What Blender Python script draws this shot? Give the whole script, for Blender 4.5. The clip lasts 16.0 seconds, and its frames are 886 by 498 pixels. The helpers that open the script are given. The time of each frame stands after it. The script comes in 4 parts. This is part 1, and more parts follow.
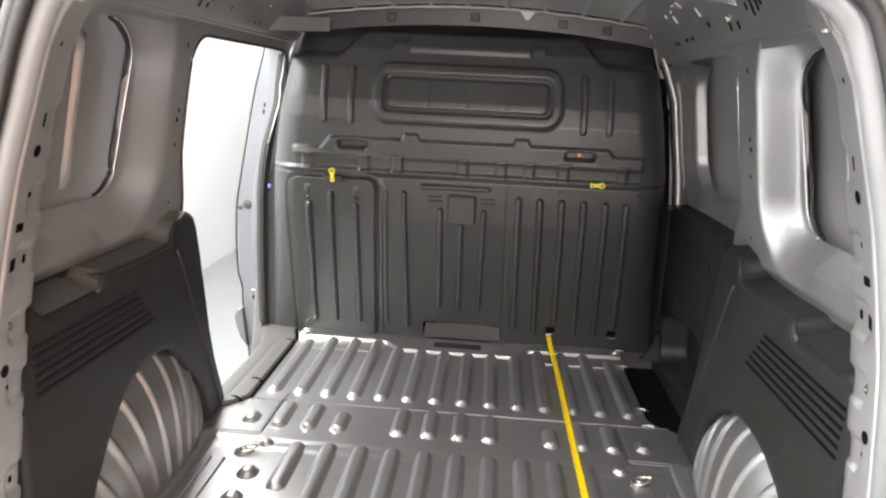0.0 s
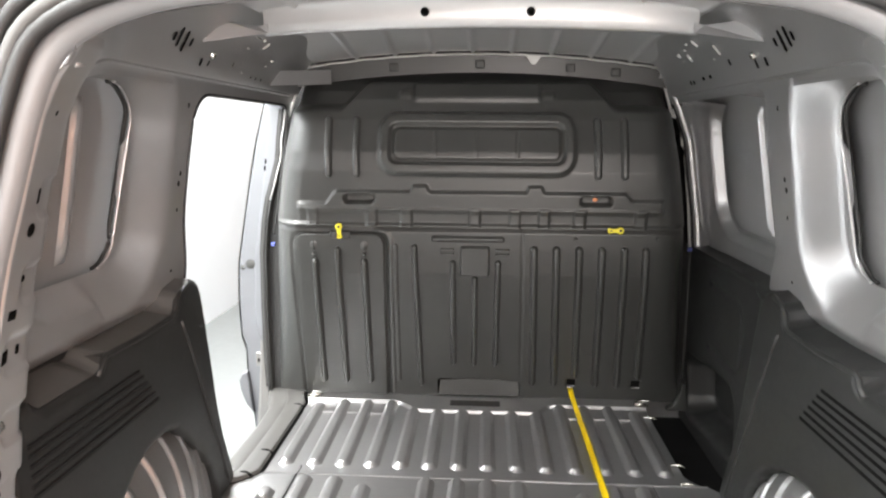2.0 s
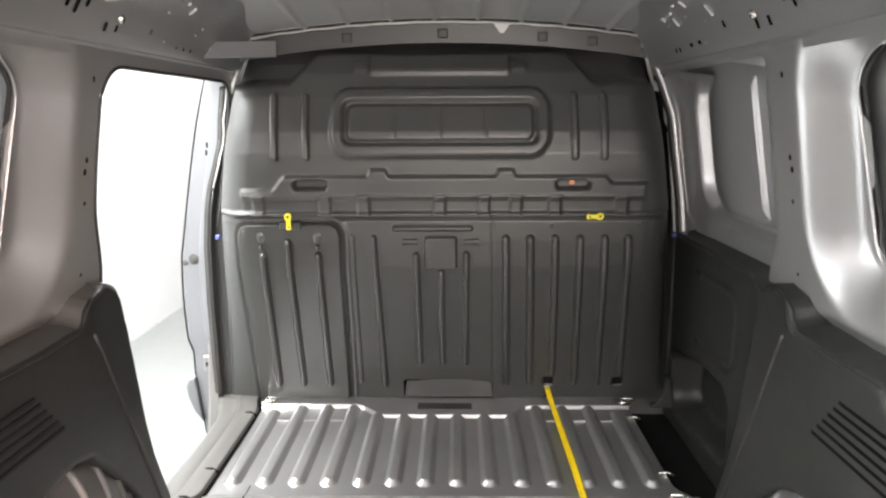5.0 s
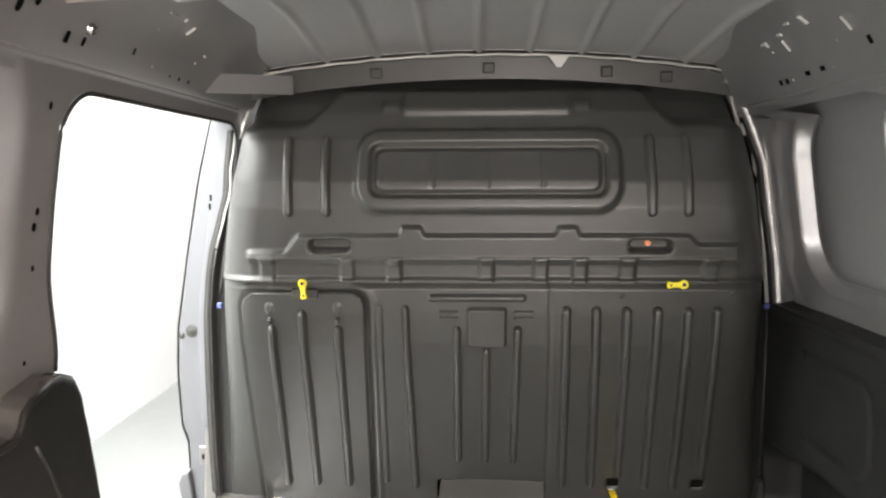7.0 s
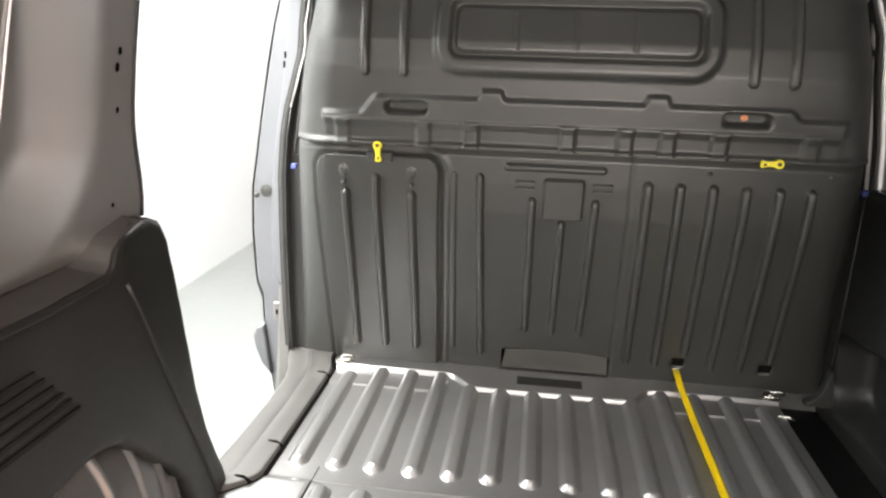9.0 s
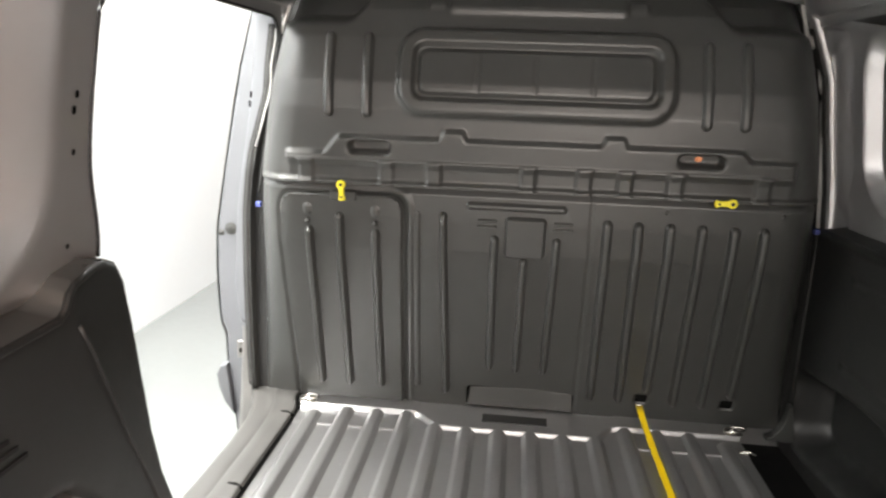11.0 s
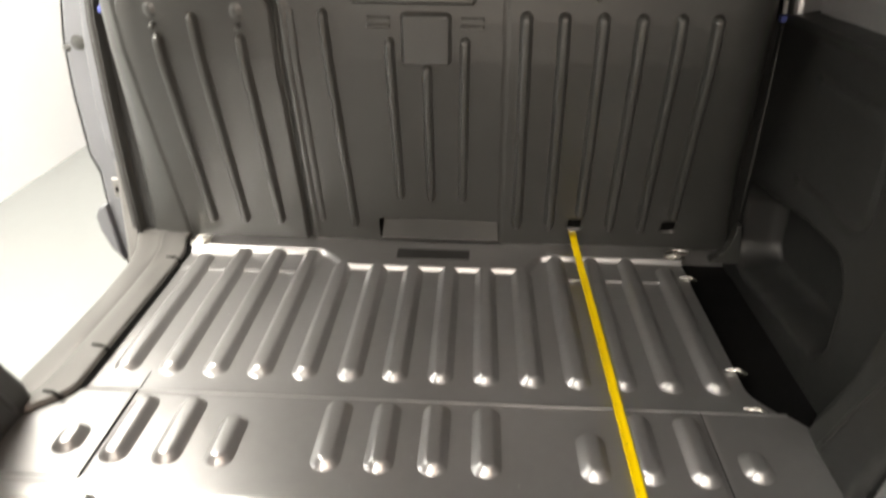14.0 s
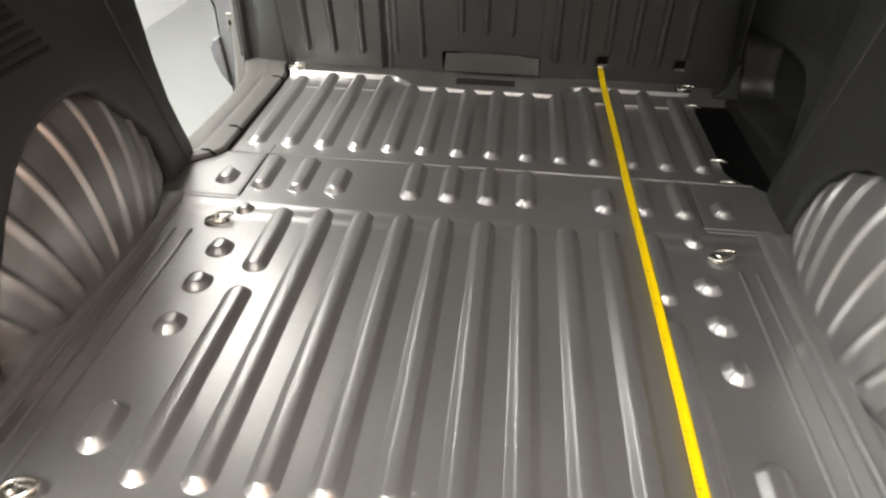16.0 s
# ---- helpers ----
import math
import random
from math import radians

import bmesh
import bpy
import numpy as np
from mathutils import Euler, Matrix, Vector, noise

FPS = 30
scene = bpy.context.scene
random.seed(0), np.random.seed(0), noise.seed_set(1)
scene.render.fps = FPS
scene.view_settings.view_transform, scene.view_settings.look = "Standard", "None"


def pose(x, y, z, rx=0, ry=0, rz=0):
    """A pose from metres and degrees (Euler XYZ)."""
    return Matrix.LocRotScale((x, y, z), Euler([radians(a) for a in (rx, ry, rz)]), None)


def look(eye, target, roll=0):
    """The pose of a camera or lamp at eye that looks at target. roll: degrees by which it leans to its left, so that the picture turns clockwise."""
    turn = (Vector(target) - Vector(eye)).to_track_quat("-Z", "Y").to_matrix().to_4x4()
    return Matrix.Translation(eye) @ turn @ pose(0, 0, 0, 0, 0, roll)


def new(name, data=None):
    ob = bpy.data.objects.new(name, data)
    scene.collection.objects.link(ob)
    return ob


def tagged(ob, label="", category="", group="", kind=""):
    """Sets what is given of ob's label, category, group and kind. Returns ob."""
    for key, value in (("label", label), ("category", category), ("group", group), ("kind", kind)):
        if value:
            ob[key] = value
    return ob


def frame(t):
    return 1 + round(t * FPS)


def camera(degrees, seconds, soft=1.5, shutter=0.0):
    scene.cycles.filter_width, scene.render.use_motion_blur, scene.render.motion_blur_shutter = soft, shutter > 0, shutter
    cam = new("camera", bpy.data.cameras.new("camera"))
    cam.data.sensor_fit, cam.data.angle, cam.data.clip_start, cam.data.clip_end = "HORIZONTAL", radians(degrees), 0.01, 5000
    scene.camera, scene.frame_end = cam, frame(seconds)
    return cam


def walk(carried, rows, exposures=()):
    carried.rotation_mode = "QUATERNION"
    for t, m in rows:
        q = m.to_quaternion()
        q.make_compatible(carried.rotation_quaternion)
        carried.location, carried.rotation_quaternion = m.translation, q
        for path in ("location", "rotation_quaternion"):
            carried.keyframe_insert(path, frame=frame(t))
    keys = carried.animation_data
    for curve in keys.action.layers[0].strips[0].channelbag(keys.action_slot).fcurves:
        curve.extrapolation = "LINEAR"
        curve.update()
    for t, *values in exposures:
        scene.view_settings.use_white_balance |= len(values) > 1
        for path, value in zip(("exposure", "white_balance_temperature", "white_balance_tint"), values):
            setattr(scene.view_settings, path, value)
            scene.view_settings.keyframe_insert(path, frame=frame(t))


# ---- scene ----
cam = camera(64.2, 16.0, 2.3, 0.5)
PATH = [
    (0, (0.089, -2.588, 0.967), (-0.035, -0.641, 0.524), 2.8),
    (0.5, (0.082, -2.565, 0.961), (-0.06, -0.622, 0.508), 2.6),
    (1, (0.076, -2.509, 0.957), (-0.106, -0.586, 0.439), 2.2),
    (1.5, (0.05, -2.505, 0.987), (-0.086, -0.561, 0.538), 1.0),
    (2, (0.022, -2.486, 0.983), (-0.093, -0.516, 0.657), 0.4),
    (2.5, (0.008, -2.483, 0.968), (-0.078, -0.515, 0.618), 0.7),
    (3, (0.01, -2.485, 0.967), (-0.019, -0.521, 0.588), 1.1),
    (3.5, (-0.01, -2.468, 0.972), (0.03, -0.505, 0.591), 1.2),
    (3.7, (-0.032, -2.457, 0.988), (0.011, -0.494, 0.606), 1.4),
    (5.8, (0.081, -2.087, 0.95), (-0.083, -0.125, 0.599), -2.0),
    (6, (0.055, -2.044, 0.945), (-0.137, -0.08, 0.621), -2.1),
    (6.5, (-0.017, -1.944, 0.938), (-0.155, 0.035, 0.686), -0.7),
    (7, (-0.036, -1.901, 0.937), (-0.125, 0.086, 0.728), -0.2),
    (7.5, (-0.046, -1.893, 0.917), (-0.084, 0.096, 0.708), 1.3),
    (8, (-0.039, -1.896, 0.926), (-0.135, 0.088, 0.692), 1.5),
    (8.5, (-0.061, -1.877, 0.906), (-0.286, 0.045, 0.399), 2.0),
    (8.7, (-0.073, -1.873, 0.898), (-0.323, 0.034, 0.352), 1.7),
    (10.8, (-0.043, -1.883, 0.915), (-0.263, 0.054, 0.469), 1.6),
    (11, (-0.044, -1.878, 0.914), (-0.228, 0.062, 0.467), 2.1),
    (11.5, (-0.03, -1.862, 0.932), (-0.064, 0.076, 0.44), 2.1),
    (12, (-0.012, -1.806, 0.92), (0.132, 0.105, 0.346), 4.0),
    (12.5, (0.073, -1.667, 0.903), (0.092, 0.251, 0.336), -0.5),
    (13, (0.105, -1.592, 0.891), (0.05, 0.311, 0.277), -1.5),
    (13.5, (0.095, -1.558, 0.868), (0.079, 0.302, 0.134), -0.1),
    (14, (0.095, -1.602, 0.833), (0.014, 0.173, -0.085), 0.6),
    (14.5, (0.047, -1.72, 0.826), (-0.044, 0.001, -0.188), 1.3),
    (15, (0.016, -1.887, 0.831), (-0.085, -0.161, -0.175), 1.0),
    (15.5, (-0.001, -2.043, 0.795), (-0.114, -0.371, -0.296), 1.2),
    (16, (0.069, -2.133, 0.793), (-0.078, -0.479, -0.321), 1.6),
]
TINTS = [(0, 0.04, 6850, 12), (2.0, 0.22, 6750, 12), (3.7, 0.25, 6750, 12), (5.8, 0.27, 6900, 12), (8.7, 0.18, 6950, 12), (11.0, 0.08, 7000, 12), (12.5, 0.06, 7450, 13), (14.0, -0.01, 7650, 13), (14.5, -0.08, 7550, 13), (15.0, -0.14, 7400, 13), (16, -0.41, 7250, 12)]
walk(cam, [(t, look(eye, target, roll)) for t, eye, target, roll in PATH], TINTS)

# ---- light: a bright showroom round the van ----
world = bpy.data.worlds.new("showroom")
scene.world = world
world.use_nodes = True
world.node_tree.nodes["Background"].inputs[0].default_value = (0.9, 0.95, 1.0, 1)
world.node_tree.nodes["Background"].inputs[1].default_value = 0.15


def ceiling_lamp(x, y, sx, sy, watts, colour=(1.0, 0.975, 0.935)):
    data = bpy.data.lights.new("ceiling_lamp", "AREA")
    data.shape, data.size, data.size_y, data.energy, data.color = "RECTANGLE", sx, sy, watts, colour
    ob = new("ceiling_lamp", data)
    ob.matrix_world = pose(x, y, 2.58)
    return tagged(ob, "flat rectangular ceiling light panel of the showroom", "light", "showroom ceiling lights")


for ly, watts in ((-5.2, 100), (-2.8, 230), (-0.5, 320), (2.4, 90), (5.2, 60)):
    ceiling_lamp(-1.5, ly, 0.5, 2.0, watts, (0.95, 0.985, 0.975))
for lx, ly, watts, colour in ((0.7, -3.5, 30, (1.0, 0.95, 0.90)), (0.2, -5.5, 25, (1.0, 0.95, 0.90)), (2.3, -4.6, 50, (1.0, 0.62, 0.38))):
    ceiling_lamp(lx, ly, 1.2, 1.6, watts, colour)


# unseen fill light added behind the van to brighten bulkhead and roof
data = bpy.data.lights.new("rear_fill_light", "AREA")
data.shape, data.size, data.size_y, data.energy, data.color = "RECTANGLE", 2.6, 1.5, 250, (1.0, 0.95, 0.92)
rear_fill = new("rear_fill_light", data)
rear_fill.matrix_world = pose(1.3, -6.42, 0.85, 90, 0, 0)
tagged(rear_fill, "unseen fill light added behind the van", "window", kind="structure")


# ---- materials ----
def material(name, colour, rough=0.5, metal=0.0, vary=0.12, scale=6.0, grain=0.0, grain_scale=400.0, rough_vary=0.08, coat=0.0, spec=0.5):
    m = bpy.data.materials.new(name)
    m.use_nodes = True
    t = m.node_tree
    b = t.nodes["Principled BSDF"]
    b.inputs["Metallic"].default_value = metal
    b.inputs["Coat Weight"].default_value = coat
    b.inputs["Specular IOR Level"].default_value = spec
    b.inputs["Coat Roughness"].default_value = 0.15
    co = t.nodes.new("ShaderNodeTexCoord")
    big = t.nodes.new("ShaderNodeTexNoise")
    big.inputs["Scale"].default_value, big.inputs["Detail"].default_value = scale, 6
    fine = t.nodes.new("ShaderNodeTexNoise")
    fine.inputs["Scale"].default_value, fine.inputs["Detail"].default_value = scale * 14, 4
    t.links.new(co.outputs["Object"], big.inputs["Vector"])
    t.links.new(co.outputs["Object"], fine.inputs["Vector"])
    both = t.nodes.new("ShaderNodeMath")
    both.operation = "MULTIPLY_ADD"
    both.inputs[1].default_value = 0.4
    t.links.new(fine.outputs["Fac"], both.inputs[0])
    t.links.new(big.outputs["Fac"], both.inputs[2])
    ramp = t.nodes.new("ShaderNodeMapRange")
    ramp.inputs["From Min"].default_value, ramp.inputs["From Max"].default_value = 0.45, 0.95
    ramp.inputs["To Min"].default_value, ramp.inputs["To Max"].default_value = 1 - vary, 1 + vary
    t.links.new(both.outputs[0], ramp.inputs["Value"])
    mix = t.nodes.new("ShaderNodeVectorMath")
    mix.operation = "SCALE"
    mix.inputs[0].default_value = colour
    t.links.new(ramp.outputs[0], mix.inputs["Scale"])
    t.links.new(mix.outputs[0], b.inputs["Base Color"])
    rr = t.nodes.new("ShaderNodeMapRange")
    rr.inputs["From Min"].default_value, rr.inputs["From Max"].default_value = 0.45, 0.95
    rr.inputs["To Min"].default_value, rr.inputs["To Max"].default_value = max(0.03, rough - rough_vary), rough + rough_vary
    t.links.new(both.outputs[0], rr.inputs["Value"])
    t.links.new(rr.outputs[0], b.inputs["Roughness"])
    if grain:
        n = t.nodes.new("ShaderNodeTexNoise")
        n.inputs["Scale"].default_value, n.inputs["Detail"].default_value = grain_scale, 3
        t.links.new(co.outputs["Object"], n.inputs["Vector"])
        bump = t.nodes.new("ShaderNodeBump")
        bump.inputs["Strength"].default_value, bump.inputs["Distance"].default_value = grain, 0.0006
        t.links.new(n.outputs["Fac"], bump.inputs["Height"])
        t.links.new(bump.outputs[0], b.inputs["Normal"])
    return m


FLOOR_PAINT = material("floor_paint", (0.36, 0.36, 0.363), 0.322, 0.83, 0.06, 4, 0.0, 700, 0.015)
# darker copy of the grey primer below, the arches' shade put in it
ARCH_GREY_DIM = material("grey_primer_dimmed", (0.28, 0.28, 0.282), 0.315, 0.74, 0.06, 5, 0.0, 500, 0.02)
SKIN_PAINT = material("body_skin_paint", (0.33, 0.33, 0.333), 0.36, 0.35, 0.04, 3, 0.0, 500, 0.02)
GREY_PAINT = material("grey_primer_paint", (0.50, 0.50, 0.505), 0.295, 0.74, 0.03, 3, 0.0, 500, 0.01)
# paler, rougher copy of the primer, with the roof's light put into it
ROOF_GREY_LIFTED = material("grey_primer_lifted", (0.60, 0.60, 0.605), 0.40, 0.58, 0.05, 3, 0.0, 500, 0.03)
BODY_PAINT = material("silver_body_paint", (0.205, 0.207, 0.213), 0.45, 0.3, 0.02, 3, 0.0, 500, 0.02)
# darker copy of the body silver; the pillar's shade is in the colour
DIM_BODY_PAINT = material("silver_body_paint_dimmed", (0.125, 0.13, 0.14), 0.45, 0.3, 0.02, 3, 0.0, 500, 0.02)
BULK_PLASTIC = material("bulkhead_plastic", (0.0345, 0.0355, 0.034), 0.36, 0.0, 0.1, 5, 0.25, 900, 0.05)
TRIM_PLASTIC = material("black_trim_plastic", (0.0155, 0.0158, 0.0156), 0.44, 0.0, 0.12, 5, 0.3, 900)
# blacker and duller than the trim; the well's deep shade is in it
PIT_PLASTIC = material("shaded_well_black", (0.005, 0.005, 0.005), 0.6, 0.0, 0.15, 5, 0.2, 700, spec=0.15)
SILL_PLASTIC = material("grey_sill_plastic", (0.068, 0.0665, 0.064), 0.38, 0.0, 0.14, 9, 0.12, 500)
SILL_GREY = material("pale_grey_plastic", (0.14, 0.138, 0.134), 0.42, 0.1, 0.12, 8, 0.1, 500)
SEAL_GREY = material("grey_flocked_rubber", (0.10, 0.10, 0.098), 0.7, 0.0, 0.12, 8, 0.2, 300)
RUBBER = material("black_rubber", (0.02, 0.02, 0.02), 0.6, 0.0, 0.15, 8, 0.2, 300)
YELLOW = material("yellow_plastic", (0.66, 0.58, 0.012), 0.42, 0.0, 0.05, 20)
TAPE = material("yellow_tape_steel", (0.74, 0.52, 0.006), 0.38, 0.0, 0.06, 15)
TICK = material("black_print", (0.03, 0.028, 0.02), 0.5)
ZINC = material("zinc_plated_steel", (0.50, 0.49, 0.46), 0.2, 0.95, 0.1, 30)
# slit shade painted for the left vents; the right ones use HOLE
VENT_SHADE = material("vent_shade", (0.0075, 0.0075, 0.0075), 0.55, 0.0, 0.1, 5, 0.2, 900, spec=0.3)
# flat near-black: paints the dark inside holes and gaps; joints, clips too
HOLE = material("flat_black", (0.004, 0.004, 0.004), 0.9, spec=0.05)
BLUE = material("blue_clip_plastic", (0.06, 0.08, 0.28), 0.4)
SEALER = material("pale_seam_sealer", (0.50, 0.50, 0.485), 0.4, 0.2, 0.06, 20)
RED = material("orange_glint", (0.9, 0.36, 0.17), 0.4)
WHITE_WALL = material("white_wall_paint", (0.82, 0.85, 0.88), 0.6, 0.0, 0.02, 1.5)
WARM_WALL = material("warm_oak_wall", (0.40, 0.22, 0.15), 0.5, 0.0, 0.12, 2)
WARM_GREY = material("warm_grey_wall", (0.36, 0.32, 0.30), 0.5, 0.0, 0.06, 2)
ROOM_FLOOR = material("pale_floor_coating", (0.19, 0.20, 0.20), 0.4, 0.0, 0.03, 1.5)


# ---- mesh helpers ----
def mesh_object(name, verts, faces, mat, parent=None, label="", smooth=True):
    me = bpy.data.meshes.new(name)
    me.from_pydata([tuple(map(float, v)) for v in verts], [], faces)
    me.materials.append(mat)
    if smooth:
        me.polygons.foreach_set("use_smooth", [True] * len(me.polygons))
    me.update()
    ob = new(name, me)
    if parent:
        ob.parent = parent
    if label:
        ob["label"] = label
    return ob


def part(name, bm, mat, parent=None, label="", smooth=False):
    me = bpy.data.meshes.new(name)
    bmesh.ops.recalc_face_normals(bm, faces=bm.faces)
    bm.to_mesh(me)
    bm.free()
    me.materials.append(mat)
    if smooth:
        me.polygons.foreach_set("use_smooth", [True] * len(me.polygons))
    ob = new(name, me)
    if parent:
        ob.parent = parent
    if label:
        ob["label"] = label
    return ob


def smooth(a, b, v):
    v = min(1.0, max(0.0, (v - a) / (b - a)))
    return v * v * (3 - 2 * v)


def box_distance(u, v, cu, cv, hu, hv, r):
    """Signed distance to a rounded rectangle in a plane."""
    qu, qv = abs(u - cu) - hu + r, abs(v - cv) - hv + r
    return math.hypot(max(qu, 0), max(qv, 0)) + min(max(qu, qv), 0) - r


def sheet(name, fn, us, vs, mat, parent=None, label="", keep=None, flip=False, level=None):
    """A smooth sheet fn(u, v), without the cells that keep(u, v) refuses; level(u, v) > 0 trims it along a smooth line."""
    nv = len(vs)
    grid = [(u, v) for u in us for v in vs]
    if level:
        lev = [level(u, v) for u, v in grid]
        for k, (u, v) in enumerate(grid):
            if -0.02 < lev[k] < 0:
                for _ in range(3):
                    e = 0.0005
                    f = level(u, v)
                    gu, gv = (level(u + e, v) - f) / e, (level(u, v + e) - f) / e
                    q = max(0.2, gu * gu + gv * gv)
                    u, v = u - f * gu / q, v - f * gv / q
                grid[k] = (u, v)
    verts = [fn(u, v) for u, v in grid]
    faces = []
    for i in range(len(us) - 1):
        for j in range(nv - 1):
            if keep and not keep((us[i] + us[i + 1]) / 2, (vs[j] + vs[j + 1]) / 2):
                continue
            q = (i * nv + j, (i + 1) * nv + j, (i + 1) * nv + j + 1, i * nv + j + 1)
            if level and max(lev[n] for n in q) <= 0:
                continue
            faces.append(q[::-1] if flip else q)
    used = sorted({k for f in faces for k in f})
    index = {k: n for n, k in enumerate(used)}
    return mesh_object(name, [verts[k] for k in used], [tuple(index[k] for k in f) for f in faces], mat, parent, label)


def steps(a, b, size):
    n = max(1, round(abs(b - a) / size))
    return [a + (b - a) * k / n for k in range(n + 1)]


def outline(hu, hv, r, n=5):
    """A rounded rectangle about the origin, counter-clockwise."""
    out = []
    for cx, cy, a0 in ((hu - r, hv - r, 0), (r - hu, hv - r, 90), (r - hu, r - hv, 180), (hu - r, r - hv, 270)):
        for k in range(n + 1):
            a = radians(a0 + 90 * k / n)
            out.append((cx + r * math.cos(a), cy + r * math.sin(a)))
    return out


ROUND = ((0.0, 0.0), (0.12, 0.06), (0.3, 0.35), (0.5, 0.72), (0.7, 0.93), (0.88, 1.0))
CRISP = ((0.0, 0.0), (0.1, 0.3), (0.25, 0.8), (0.4, 1.0))


def pressing(name, at, hu, hv, height, mat, parent, label="", r=None, profile=ROUND, n=5, run=None):
    """A pressed boss: a rounded rectangle whose flank follows the profile; at(u, v, h) sets its points in space."""
    r = min(hu, hv) * 0.999 if r is None else r
    run = run or min(hu, hv)
    verts, faces, count = [], [], 4 * (n + 1)
    for d, h in profile:
        d *= run
        for u, v in outline(hu - d, hv - d, max(r - d, 0.0004), n):
            verts.append(at(u, v, h * height))
    for k in range(len(profile) - 1):
        for j in range(count):
            a, b = k * count + j, k * count + (j + 1) % count
            faces.append((a, b, b + count, a + count))
    last = (len(profile) - 1) * count
    faces.append(tuple(range(last, last + count)))
    ob = mesh_object(name, verts, faces, mat, parent, label)
    ob.data.polygons[len(faces) - 1].use_smooth = False
    return ob


def block(name, x0, x1, y0, y1, z0, z1, mat, parent=None, label="", bevel=0.004):
    bm = bmesh.new()
    bmesh.ops.create_cube(bm, size=1)
    for v in bm.verts:
        v.co = ((x0 + x1) / 2 + v.co.x * (x1 - x0), (y0 + y1) / 2 + v.co.y * (y1 - y0), (z0 + z1) / 2 + v.co.z * (z1 - z0))
    if bevel:
        bmesh.ops.bevel(bm, geom=bm.edges[:], offset=bevel, segments=2, affect="EDGES", profile=0.5)
    return part(name, bm, mat, parent, label)


def prism(name, points, at, depth, mat, parent=None, label="", bevel=0.004):
    """A plate cut to an outline of (u, v), from depth 0 to depth, set in space by at(u, v, d)."""
    bm = bmesh.new()
    a = [bm.verts.new(at(u, v, 0)) for u, v in points]
    b = [bm.verts.new(at(u, v, depth)) for u, v in points]
    bm.faces.new(a), bm.faces.new(b[::-1])
    n = len(points)
    for k in range(n):
        bm.faces.new((a[k], b[k], b[(k + 1) % n], a[(k + 1) % n]))
    bmesh.ops.recalc_face_normals(bm, faces=bm.faces)
    if bevel:
        rim = [e for e in bm.edges if len(e.link_faces) == 2 and (len(e.link_faces[0].verts) > 4 or len(e.link_faces[1].verts) > 4)]
        bmesh.ops.bevel(bm, geom=rim, offset=bevel, segments=3, affect="EDGES", profile=0.5)
    return part(name, bm, mat, parent, label)


def tube(name, points, radius, mat, parent=None, label="", closed=False, sides=8):
    """A round bar along a line of points."""
    pts = [Vector(p) for p in points]
    verts, faces, n = [], [], len(pts)
    for k, p in enumerate(pts):
        nxt = pts[(k + 1) % n] if closed or k < n - 1 else p
        prv = pts[k - 1] if closed or k else p
        d = (nxt - prv).normalized()
        side = d.cross(Vector((0.13, 0.21, 0.97))).normalized()
        up = side.cross(d)
        for j in range(sides):
            a = 2 * math.pi * j / sides
            verts.append(p + radius * (math.cos(a) * side + math.sin(a) * up))
    for k in range(n if closed else n - 1):
        for j in range(sides):
            a, b = k * sides, ((k + 1) % n) * sides
            faces.append((a + j, a + (j + 1) % sides, b + (j + 1) % sides, b + j))
    if not closed:
        faces.append(tuple(range(sides))[::-1])
        faces.append(tuple(range((n - 1) * sides, n * sides)))
    return mesh_object(name, verts, faces, mat, parent, label)


def thing(name, label, category, group="", kind="", at=(0, 0, 0)):
    ob = new(name)
    ob.empty_display_size = 0.05
    ob.location = at
    return tagged(ob, label, category, group, kind)


# ---- showroom that closes the place ----
GROUND, TOP = -0.56, 2.6
X0, X1, Y0, Y1 = -2.2, 3.2, -6.5, 8.0
for nm, b, m, lab in (
    ("ground", (X0 - 0.2, X1 + 0.2, Y0 - 0.2, Y1 + 0.2, GROUND - 0.2, GROUND), ROOM_FLOOR, "pale grey coated showroom floor, clean and smooth"),
    ("wall_west", (X0 - 0.2, X0, Y0, Y1, GROUND, TOP), WHITE_WALL, "plain white painted showroom wall beside the van"),
    ("wall_east", (X1, X1 + 0.2, Y0, Y1, GROUND, TOP), WARM_WALL, "warm brown showroom wall"),
    ("wall_south", (X0 - 0.2, X1 + 0.2, Y0 - 0.2, Y0, GROUND, TOP), WARM_GREY, "warm grey showroom wall behind the van"),
    ("wall_north", (X0 - 0.2, X1 + 0.2, Y1, Y1 + 0.2, GROUND, TOP), WHITE_WALL, "plain white showroom wall ahead of the van"),
    ("ceiling", (X0 - 0.2, X1 + 0.2, Y0 - 0.2, Y1 + 0.2, TOP, TOP + 0.2), WHITE_WALL, "plain white showroom ceiling"),
):
    tagged(block(nm, *b, m, bevel=0), lab, nm.split("_")[0], kind="structure")

# window frame made up to hold the unseen fill light
fill_window = thing("unseen_window", "unseen window frame added round the fill light behind the van", "window", kind="structure")
for a in ((-0.06, 0.0, 0.02, 1.68), (2.6, 2.66, 0.02, 1.68), (0.0, 2.6, 0.02, 0.09), (0.0, 2.6, 1.61, 1.68), (1.27, 1.33, 0.09, 1.61)):
    block("frame", a[0], a[1], Y0 + 0.002, Y0 + 0.06, a[2], a[3], TRIM_PLASTIC, fill_window, "dark window frame", 0.004)

# unseen black block added below the floor so no light leaks up
under = block("underbody", -0.742, 0.90, -1.72, 0.9, GROUND + 0.002, -0.09, PIT_PLASTIC, bevel=0)
tagged(under, "solid black block under the load floor, added against light leaks", "underbody", kind="structure")

# ---- cargo floor ----
PITCH = 0.0865


def rib_x(k):
    return (k - 6.5) * PITCH


